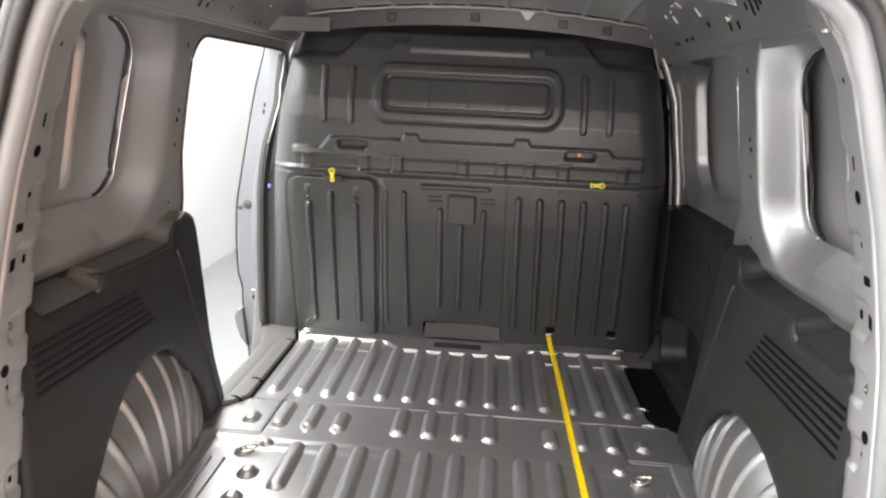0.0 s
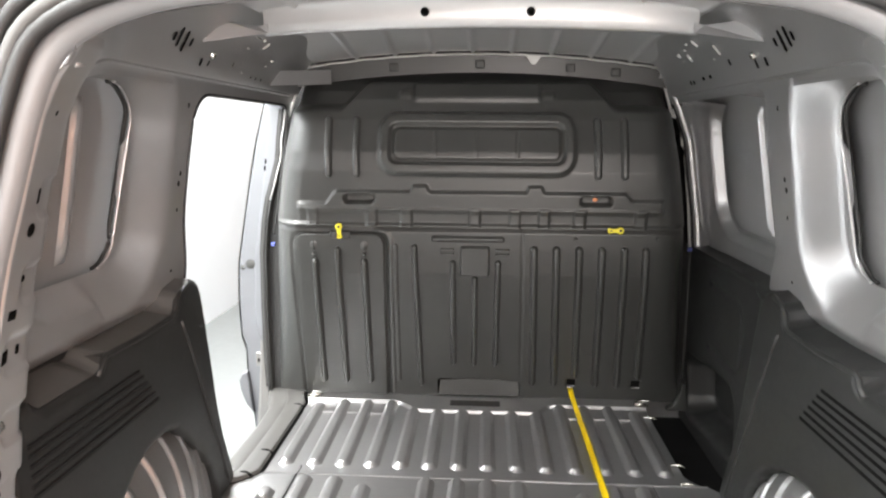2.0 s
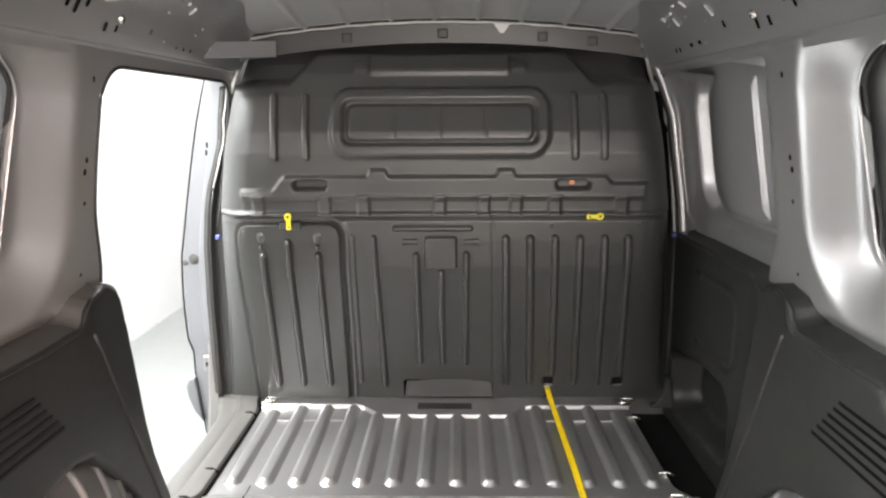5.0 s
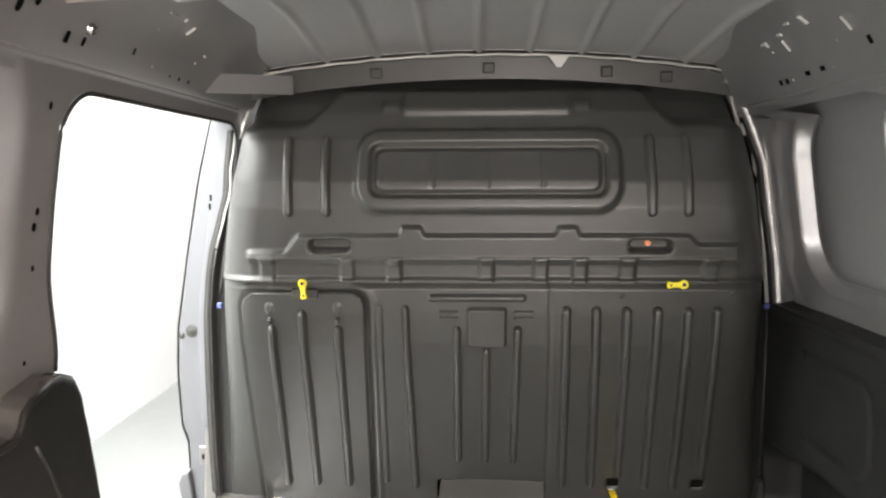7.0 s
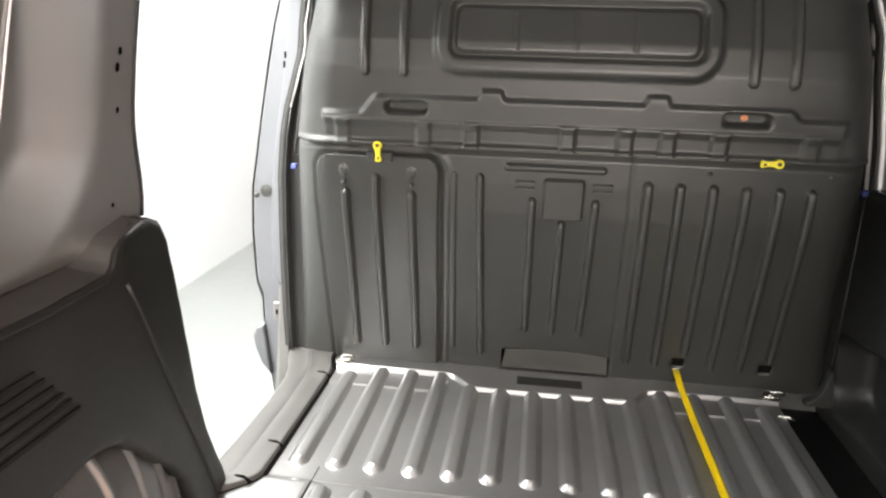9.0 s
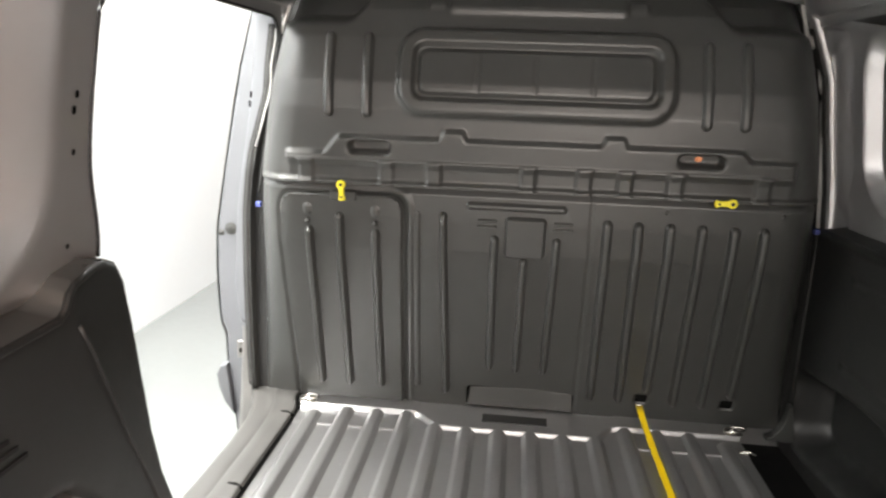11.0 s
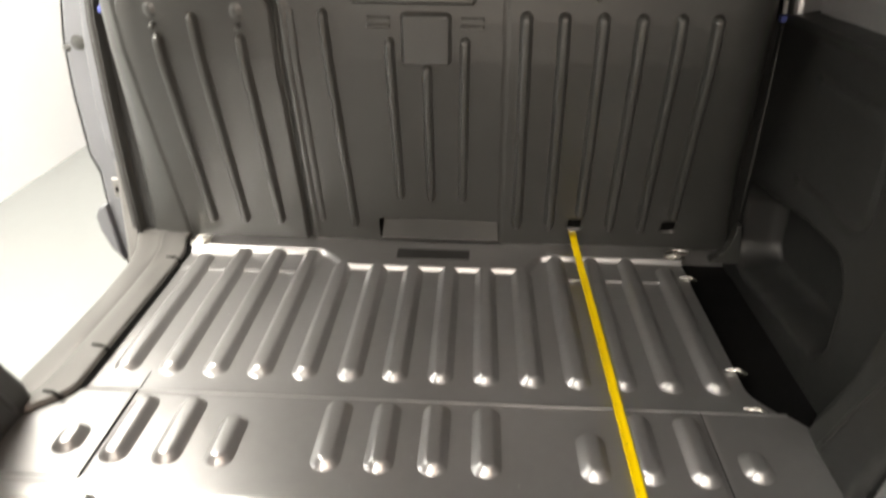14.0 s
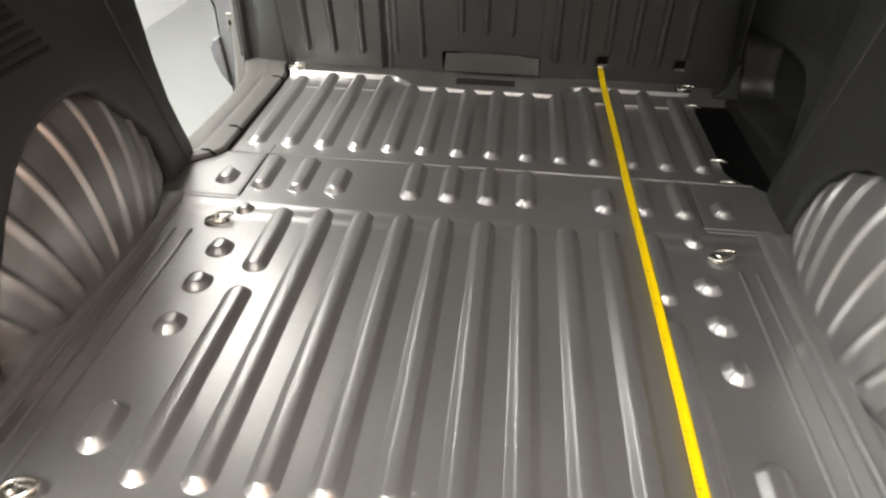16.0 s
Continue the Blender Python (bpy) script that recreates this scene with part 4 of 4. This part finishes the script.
def inside_distance(pts, y, z):
    """Distance to a closed outline, positive inside it."""
    best, inside = 1e9, False
    for (ay, az), (by, bz) in zip(pts, pts[1:] + pts[:1]):
        ey, ez = by - ay, bz - az
        t = min(1.0, max(0.0, ((y - ay) * ey + (z - az) * ez) / (ey * ey + ez * ez)))
        best = min(best, math.hypot(y - ay - t * ey, z - az - t * ez))
        if (az > z) != (bz > z) and y < ay + (z - az) / ez * ey:
            inside = not inside
    return best if inside else -best


CREASE_Z, CREASE_Y = (0.0, 0.03, 0.163, 0.323, 0.496, 0.558, 0.63), (-0.685, -0.70, -0.757, -0.835, -0.906, -0.938, -0.955)
EDGE = 0.016


def side_trim(s, par_label):
    t = thing("side_trim", par_label, "trim panel", "lower side trims")
    pts = trim_outline(s)

    def face(y, z):
        """The moulded face: a bend along the crease, rolled edges."""
        x = 0.672 + 0.006 * smooth(0.3, 0.62, z)
        x += 0.09 * max(0.0, y - float(np.interp(z, CREASE_Z, CREASE_Y)) - 0.004)
        d = min(EDGE, max(0.0, inside_distance(pts, y, z)))
        x += EDGE * (1 - math.sqrt(max(0.0, 1 - ((EDGE - d) / EDGE) ** 2)))
        return (s * x, y, z)

    sheet("panel", face, steps(-1.556, -0.626, 0.0078), steps(-0.004, 0.634, 0.0078), TRIM_PLASTIC, t, level=lambda y, z: inside_distance(pts, y, z), flip=s < 0)
    prism("rim", pts, lambda y, z, d: (s * (0.687 + 0.09 * max(0.0, y - float(np.interp(z, CREASE_Z, CREASE_Y))) * (1 - d / 0.09) + d), y, z), 0.09, TRIM_PLASTIC, t, bevel=0)
    # moulded crease and rolled top edge
    tube("crease", [(s * (0.6712 + 0.006 * smooth(0.3, 0.62, z)), float(np.interp(z, CREASE_Z, CREASE_Y)), z) for z in steps(0.02, 0.545, 0.025)], 0.0042, TRIM_PLASTIC, t, sides=12)
    tube("rolled_edge", [(s * 0.683, y, z - 0.005) for y, z in pts[10:20]], 0.006, TRIM_PLASTIC, t, sides=10)
    # ledge between the panel's top and the body; light and shade painted per side
    tops = ((-1.45, 0.541), (-1.284, 0.541), (-1.268, 0.548), (-1.246, 0.569), (-1.10, 0.565), (-0.970, 0.569), (-0.952, 0.580), (-0.943, 0.600), (-0.925, 0.613), (-0.86, 0.626))
    sheet("ledge", lambda y, f: (s * (0.686 + 0.07 * f), y, float(np.interp(y, [p[0] for p in tops], [p[1] for p in tops])) + 0.001 + (0.010 + 0.016 * smooth(-1.25, -1.31, y)) * f),
          steps(-1.45, -0.86, 0.006), steps(0, 1, 0.25), SILL_PLASTIC if s < 0 else TRIM_PLASTIC, t, "plastic ledge, paler on the lit side and darker on the shaded one", flip=s < 0)
    block("backing", s * 0.758 - 0.003, s * 0.758 + 0.003, -1.51, -0.87, 0.45, 0.60, TRIM_PLASTIC, t, "", 0.001)
    # slatted air outlet; slits painted as shade, blacker on the right side
    for z, y0 in ((0.497, -1.145), (0.481, -1.131), (0.464, -1.117), (0.447, -1.103), (0.430, -1.088), (0.412, -1.073)):
        x = 0.672 + 0.006 * smooth(0.3, 0.62, z)
        block("slit_strip", s * x - 0.0008, s * x + 0.003, -1.50, y0, z - 0.0036, z + 0.0036, HOLE if s > 0 else VENT_SHADE, t, "black strip painting a vent slit's shade", 0.0006)
    return t


side_trim(1, "black grained plastic lower side trim with vent slits")
side_trim(-1, "black grained plastic lower side trim with vent slits beside the door")

# forward trim of the closed side, with its pocket
front_trim = thing("side_trim", "black plastic forward side trim with a moulded pocket", "trim panel", "lower side trims")


def front_x(y, z):
    x = 0.755 + 0.02 * (0.6 - z)
    d = box_distance(y, z, -0.215, 0.095 + 0.03 * smooth(0.0, -0.35, y), 0.255, 0.115, 0.07)
    x += 0.105 * (1 - smooth(-0.022, 0.003, d))
    d = abs(box_distance(y, z, -0.22, 0.40, 0.275, 0.105, 0.06)) if y < -0.2 else 1
    x += 0.006 * max(0, 1 - d / 0.010)
    x -= 0.05 * smooth(-0.60, -0.78, y) + 0.015 * smooth(0.57, 0.60, z)
    return x


sheet("panel", lambda y, z: (front_x(y, z), y, z), steps(-0.86, 0.10, 0.008), steps(-0.07, 0.602, 0.008), TRIM_PLASTIC, front_trim)
sheet("ledge", lambda y, f: (front_x(y, 0.602) + 0.07 * f, y, 0.602 + 0.012 * f), steps(-0.86, 0.06, 0.05), steps(0, 1, 0.5), TRIM_PLASTIC, front_trim)
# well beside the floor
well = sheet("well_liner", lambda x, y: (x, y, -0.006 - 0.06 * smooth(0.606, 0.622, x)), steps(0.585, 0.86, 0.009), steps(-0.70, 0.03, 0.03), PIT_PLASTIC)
tagged(well, "plastic liner of the low well beside the floor, its deep shade painted black", "liner", kind="structure")
wedge = prism("corner_filler", [(0.698, -0.004), (0.716, 0.004), (0.730, 0.020), (0.739, 0.042), (0.745, 0.068), (0.748, 0.092), (0.757, 0.094), (0.769, 0.0), (0.769, -0.012), (0.698, -0.012)], lambda u, v, d: (u, 0.0 + d, v), 0.03, BULK_PLASTIC, bevel=0.002)
tagged(wedge, "dark grey plastic corner filler beside the bulkhead foot", "trim")


# ---- wheel arches ----
def wheel_arch(s):
    t = thing("wheel_arch", "pleated grey metal wheel arch rising from the load floor", "wheel arch", "wheel arches")
    mid, first, pitch = (-1.108, -1.108, 0.0565) if s > 0 else (-1.077, -1.053, 0.0535)
    high, bulge, yc, ry = (0.29, 0.10, ARCH_Y, ARCH_R) if s > 0 else (0.345, 0.12, -1.10, 0.34)

    def at(a, r):
        ca, sa = math.cos(a), math.sin(a)
        y, z = yc + ry * ca * r, high * sa * r
        x = 0.634 + bulge * (1 - math.sqrt(max(0.0, 1 - min(1, r) ** 2.6)))
        # pressed ridges fan out from a point below the floor
        foot = mid + (y - mid) / (1 + 2.45 * z)
        p = ((foot - first) / pitch + 0.5) % 1.0 - 0.5
        x -= 0.009 * (1 - smooth(0.03, 0.17, abs(p))) * smooth(0.010, 0.05, z)
        return (s * x, y, z)

    sheet("shell", at, steps(0, math.pi, 0.0065), steps(0.02, 0.9, 0.022) + [0.92, 0.94, 0.957, 0.972, 0.985, 0.994, 1.0], ARCH_GREY_DIM, t, flip=s > 0)
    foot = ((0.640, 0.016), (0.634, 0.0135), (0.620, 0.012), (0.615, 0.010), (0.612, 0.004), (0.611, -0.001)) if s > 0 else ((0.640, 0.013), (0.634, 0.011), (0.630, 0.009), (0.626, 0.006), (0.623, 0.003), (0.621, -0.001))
    sheet("foot_flange", lambda y, k: (s * foot[k][0], y, foot[k][1]), steps(-1.53, -0.82, 0.03), list(range(6)), ARCH_GREY_DIM, t, flip=s > 0)
    return t


wheel_arch(1)
wheel_arch(-1)

# ---- door sill, jamb and what shows outside ----
sill = thing("door_sill", "grey plastic sliding door sill with worn edge", "door sill", kind="structure")


SILL = ((0.000, 0.004), (0.012, 0.0165), (0.025, 0.0190), (0.045, 0.0198), (0.10, 0.0200), (0.44, 0.0205), (0.475, 0.0188), (0.50, 0.0188), (0.56, 0.0206), (0.80, 0.0200), (0.89, 0.0188), (0.94, 0.0150), (0.975, 0.0060), (0.993, -0.010), (1.0, -0.035), (1.0, -0.10))


def sill_point(y, k):
    """Across the sill from its inner edge, over a thin crease, to the rolled outer edge, which flares out to the door pillar."""
    i = min(len(SILL) - 2, int(k))
    t = k - i
    d, z = SILL[i][0] + (SILL[i + 1][0] - SILL[i][0]) * t, SILL[i][1] + (SILL[i + 1][1] - SILL[i][1]) * t
    inner = min(floor_left(y) - 0.003 - 0.022 * smooth(-0.09, 0.0, y), -0.613)
    outer = float(np.interp(y, (-0.80, -0.50, -0.30, -0.15, -0.05, 0.02), (-0.745, -0.730, -0.726, -0.735, -0.758, -0.785)))
    # the crease swings outward towards the rear and fades near the bulkhead
    z = min(z, 0.0205) + (0.002 if 0.45 < d < 0.54 else 0) * smooth(-0.18, -0.08, y)
    return (inner + (outer - inner) * d, y, z)


sheet("tread", sill_point, steps(-0.80, 0.035, 0.0125), steps(0, len(SILL) - 1, 0.5), SILL_PLASTIC, sill, "worn grey plastic tread", flip=True)
# black sheet paints the shadow between sill and floor
sheet("gap_shade_strip", lambda y, f: (sill_point(y, 0)[0] + (floor_left(y) + 0.004 - sill_point(y, 0)[0]) * f, y, 0.008 - 0.006 * f), steps(-0.74, 0.03, 0.0125), steps(0, 1, 0.5), HOLE, sill,
      "black sheet painting the shadow gap beside the load floor")
for y in (-0.12, -0.49, -0.635):
    tube("clip", [(floor_left(y) - 0.035, y + 0.004, 0.018), (floor_left(y) - 0.015, y, 0.021), (floor_left(y) + 0.002, y - 0.004, 0.012)], 0.004, HOLE, sill, "black edge clip")
for y in (-0.11, -0.47, -0.585):
    clip = tube("edge_clip", [(0.59, y, 0.003), (0.615, y - 0.002, 0.007), (0.63, y - 0.012, 0.003)], 0.004, ZINC)
    tagged(clip, "small bright metal edge clip on the floor rim", "clip", "floor edge clips")

jamb = thing("door_jamb", "silver painted front pillar of the open sliding door", "door pillar", kind="structure")
OUT_Z = (-0.30, -0.14, 0.06, 0.165, 0.205, 0.36, 0.49, 0.70, 0.85, 0.94, 1.09, 1.22)
OUT_X = (-0.84, -0.862, -0.885, -0.886, -0.904, -0.909, -0.904, -0.868, -0.841, -0.823, -0.784, -0.745)


def seal_x(z):
    return float(np.interp(z, [p[1] for p in EDGE_L][::-1], [p[0] for p in EDGE_L][::-1])) - 0.010


def jamb_point(f, z):
    inner = seal_x(z) + 0.004
    outer = float(np.interp(z, OUT_Z, OUT_X))
    x = inner + (outer - inner) * f
    return (x, 0.062 + 0.02 * f + 0.02 * smooth(0.9, 1.0, f), z)


FACE_Z = (0.205, 0.215, 0.25, 0.35, 0.5, 0.6, 0.75, 0.85, 0.95, 1.06, 1.12)
FACE_X = (-0.792, -0.812, -0.826, -0.832, -0.826, -0.814, -0.790, -0.777, -0.768, -0.762, -0.755)


def face_point(f, z):
    a, b = seal_x(z) - 0.008, float(np.interp(z, FACE_Z, FACE_X))
    return (a + (b - a) * f, 0.026 + 0.008 * f + 0.042 * smooth(0.84, 1.0, f) + 0.02 * smooth(0.22, 0.205, z), z)


sheet("face", jamb_point, steps(0, 1, 0.04), steps(-0.20, 1.20, 0.02), DIM_BODY_PAINT, jamb)
sheet("raised_face", face_point, [0, 0.2, 0.4, 0.6, 0.8, 0.86, 0.9, 0.94, 0.97, 1.0], steps(0.205, 1.12, 0.012), DIM_BODY_PAINT, jamb, "raised pale face of the pillar")
for x, z in ((-0.766, 0.875), (-0.770, 0.850)):
    pressing("lock_slot", lambda u, v, h, x=x, z=z: (x + u, 0.034 - h, z + v), 0.005, 0.010, 0.002, HOLE, jamb)
sheet("door_edge", lambda f, z: (float(np.interp(z, OUT_Z, OUT_X)) + 0.003 * f, 0.09 + 0.9 * f, z), steps(0, 1, 0.2), steps(-0.20, 1.20, 0.05), DIM_BODY_PAINT, jamb)
prism("sill_end", [(-0.856, -0.095), (-0.885, -0.055), (-0.903, -0.005), (-0.909, 0.035), (-0.897, 0.062), (-0.875, 0.07)], lambda u, v, d: (u, 0.06 + d, v), 0.3, DIM_BODY_PAINT, jamb, "blue grey end of the outer sill", 0.006)
sheet("lower_band", lambda f, z: (seal_x(max(z, 0.03)) - 0.010 + (-0.022 + 0.10 * min(0, z)) * f - 0.016 * f * smooth(0.2, 0.0, z), 0.027 + 0.012 * smooth(0.7, 1, f), z), steps(0, 1, 0.1), steps(-0.16, 0.208, 0.02), SILL_GREY, jamb, "pale lower band of the pillar")
tube("seal", [(seal_x(z), 0.014, z) for z in steps(0.03, 1.06, 0.02)], 0.006, RUBBER, jamb, "black rubber door seal")
tube("seal", [(seal_x(z) - 0.013, 0.022, z) for z in steps(0.03, 1.06, 0.02)], 0.0035, RUBBER, jamb, "thin black rubber seal lip")
tube("seal_lip", [(seal_x(z) - 0.007, 0.017, z) for z in steps(0.03, 1.06, 0.02)], 0.003, BULK_PLASTIC, jamb)
# recess shade painted by giving this face the dark bulkhead plastic
sheet("inner_face", lambda f, z: (seal_x(z) + 0.004 + 0.09 * f, 0.014 + 0.075 * smooth(0.02, 0.16, f), z), steps(0, 1, 0.04), steps(0.01, 1.10, 0.02), BULK_PLASTIC, jamb, "recess beside the bulkhead, its shade painted dark")
for z in (0.27, 0.49, 0.62):
    pressing("step", lambda u, v, h, z=z: (-0.730 + u, 0.088 - h, z + v), 0.024, 0.006, 0.012, GREY_PAINT, jamb, "", 0.003, CRISP, 2)
sheet("foot", lambda f, g: (-0.752 + 0.055 * f, 0.020 + 0.05 * g, 0.0195 + 0.003 * f), steps(0, 1, 0.25), steps(0, 1, 0.125), SILL_GREY, jamb, "pale foot of the pillar")
pressing("striker", lambda u, v, h: (-0.822 + u, 0.044 - h, 0.13 + v), 0.011, 0.028, 0.006, SILL_GREY, jamb, "grey striker plate", 0.003, CRISP)
pressing("striker_hole", lambda u, v, h: (-0.820 + u, 0.037 - h, 0.128 + v), 0.004, 0.008, 0.001, HOLE, jamb)
for x, z, r in ((-0.842, 0.495, 0.018), (-0.873, 0.482, 0.010)):
    pressing("dark_plate", lambda u, v, h, x=x, z=z: (x + u, 0.046 - h - 0.1 * (x + 0.842), z + v), r, r, 0.003, BULK_PLASTIC, jamb, "round grey plug")
for s, x, z in ((-1, 0.732, 0.583), (1, 0.735, 0.588)):
    b = block("clip_blue", s * x - 0.007, s * x + 0.007, -0.03, -0.015, z - 0.007, z + 0.007, BLUE, None, "", 0.002)
    b.name = "trim_clip"
    tagged(b, "small blue plastic trim clip at the bulkhead edge", "clip", "blue trim clips")
# rubber edge round the sliding door opening
rim = []
for u, v in outline(0.402, 0.569, 0.085, 8):
    y, z = -0.445 + u, 0.5 + v
    rim.append((y + 0.015 * smooth(0.9, 0.6, z), z))
rim = [p for p in rim if p[1] > 0.9]
rim = [(rim[0][0], z) for z in steps(0.62, 0.9, 0.04)] + rim + [(-0.849 + 0.015 * smooth(0.9, 0.6, z) + 0.034 * smooth(0.80, 0.62, z), z) for z in steps(0.9, 0.62, 0.03)]
tube("seal", [(-(wall_x(z) - 0.001), y, z) for y, z in rim], 0.004, RUBBER, left, "black rubber edging round the door opening")


# ---- lashing rings ----
def lashing_ring(x, y, z, turn):
    t = thing("lashing_ring", "zinc plated steel lashing ring in the load floor", "lashing ring", "lashing rings", at=(x, y, z))
    c, s = math.cos(radians(turn)), math.sin(radians(turn))

    def at(u, v, h):
        return (c * u - s * v, s * u + c * v, h)

    pressing("cup", at, 0.027, 0.019, 0.005, ZINC, t, "", None, CRISP)
    ring = []
    for k in range(20):
        a = 2 * math.pi * k / 20
        ring.append(at(0.022 * math.cos(a) + 0.011 * max(0, math.cos(a)) ** 3, 0.016 * math.sin(a), 0.010 + 0.004 * math.cos(a)))
    tube("ring", ring, 0.0035, ZINC, t, closed=True)
    tube("bolt", [at(-0.002, 0, 0.004), at(-0.002, 0, 0.012)], 0.009, ZINC, t)


lashing_ring(-0.52, -0.915, 0.0, 20)
lashing_ring(0.518, -0.917, 0.0, 15)
lashing_ring(-0.596, -0.026, 0.0165, 0)
lashing_ring(0.597, -0.026, 0.0165, 0)
lashing_ring(-0.53, -1.605, 0.0, 15)
lashing_ring(0.53, -1.605, 0.0, 15)

# ---- measuring tape ----
tape = thing("measuring_tape", "yellow steel measuring tape pulled out along the load floor", "measuring tape")
line = [(0.342, -0.008, 0.069), (0.345, -0.03, 0.058), (0.350, -0.075, 0.040), (0.355, -0.13, 0.028), (0.359, -0.20, 0.018), (0.361, -0.30, 0.0145)]
line += [(0.362 + 0.004 * smooth(-0.6, -1.3, y), y, 0.0145) for y in steps(-0.40, -1.72, 0.05)]
verts, faces = [], []
for x, y, z in line:
    for u, w in ((-0.0088, 0.0018), (-0.0045, 0.0003), (0.0, 0.0), (0.0045, 0.0003), (0.0088, 0.0018)):
        verts.append((x + u, y, z + w))
for k in range(len(line) - 1):
    for j in range(4):
        a = k * 5 + j
        faces.append((a, a + 1, a + 6, a + 5))
blade = mesh_object("blade", verts, faces, TAPE, tape, "curved yellow steel blade")
blade.modifiers.new("thick", "SOLIDIFY").thickness = 0.0006
block("hook", 0.335, 0.350, -0.010, -0.004, 0.060, 0.072, ZINC, tape, "steel end hook", 0.001)
verts, faces = [], []
for k in range(132):
    y = -0.40 - 0.01 * k
    wide = 0.009 if k % 10 == 0 else 0.0035
    x = 0.362 + 0.004 * smooth(-0.6, -1.3, y) - 0.0082
    n = len(verts)
    verts += [(x, y - 0.0006, 0.0168), (x + wide, y - 0.0006, 0.0158), (x + wide, y + 0.0006, 0.0158), (x, y + 0.0006, 0.0168)]
    faces.append((n, n + 1, n + 2, n + 3))
tagged(mesh_object("markings", verts, faces, TICK, tape, "fine black graduation marks"), kind="stuff")

# ---- fine dust on the load floor ----
rng = random.Random(7)
verts, faces = [], []
for k in range(150):
    x, y, r, a = rng.uniform(-0.6, 0.6), rng.uniform(-1.6, -0.07), rng.uniform(0.0006, 0.0018), rng.uniform(0, 3.1)
    near = min(range(14), key=lambda i: abs(rib_x(i) - x))
    if abs(rib_x(near) - x) < 0.03:
        continue
    z, n = floor_z(x, y) + 0.0006, len(verts)
    for q in range(5):
        b = a + 2 * math.pi * q / 5
        verts.append((x + r * math.cos(b) * rng.uniform(0.6, 1.6), y + r * math.sin(b), z))
    verts.append((x, y, z + r * 0.5))
    faces += [(n + q, n + (q + 1) % 5, n + 5) for q in range(5)]
tagged(mesh_object("dust", verts, faces, SEALER, None, "", False), "scattered pale dust specks on the load floor", "dust", kind="stuff")
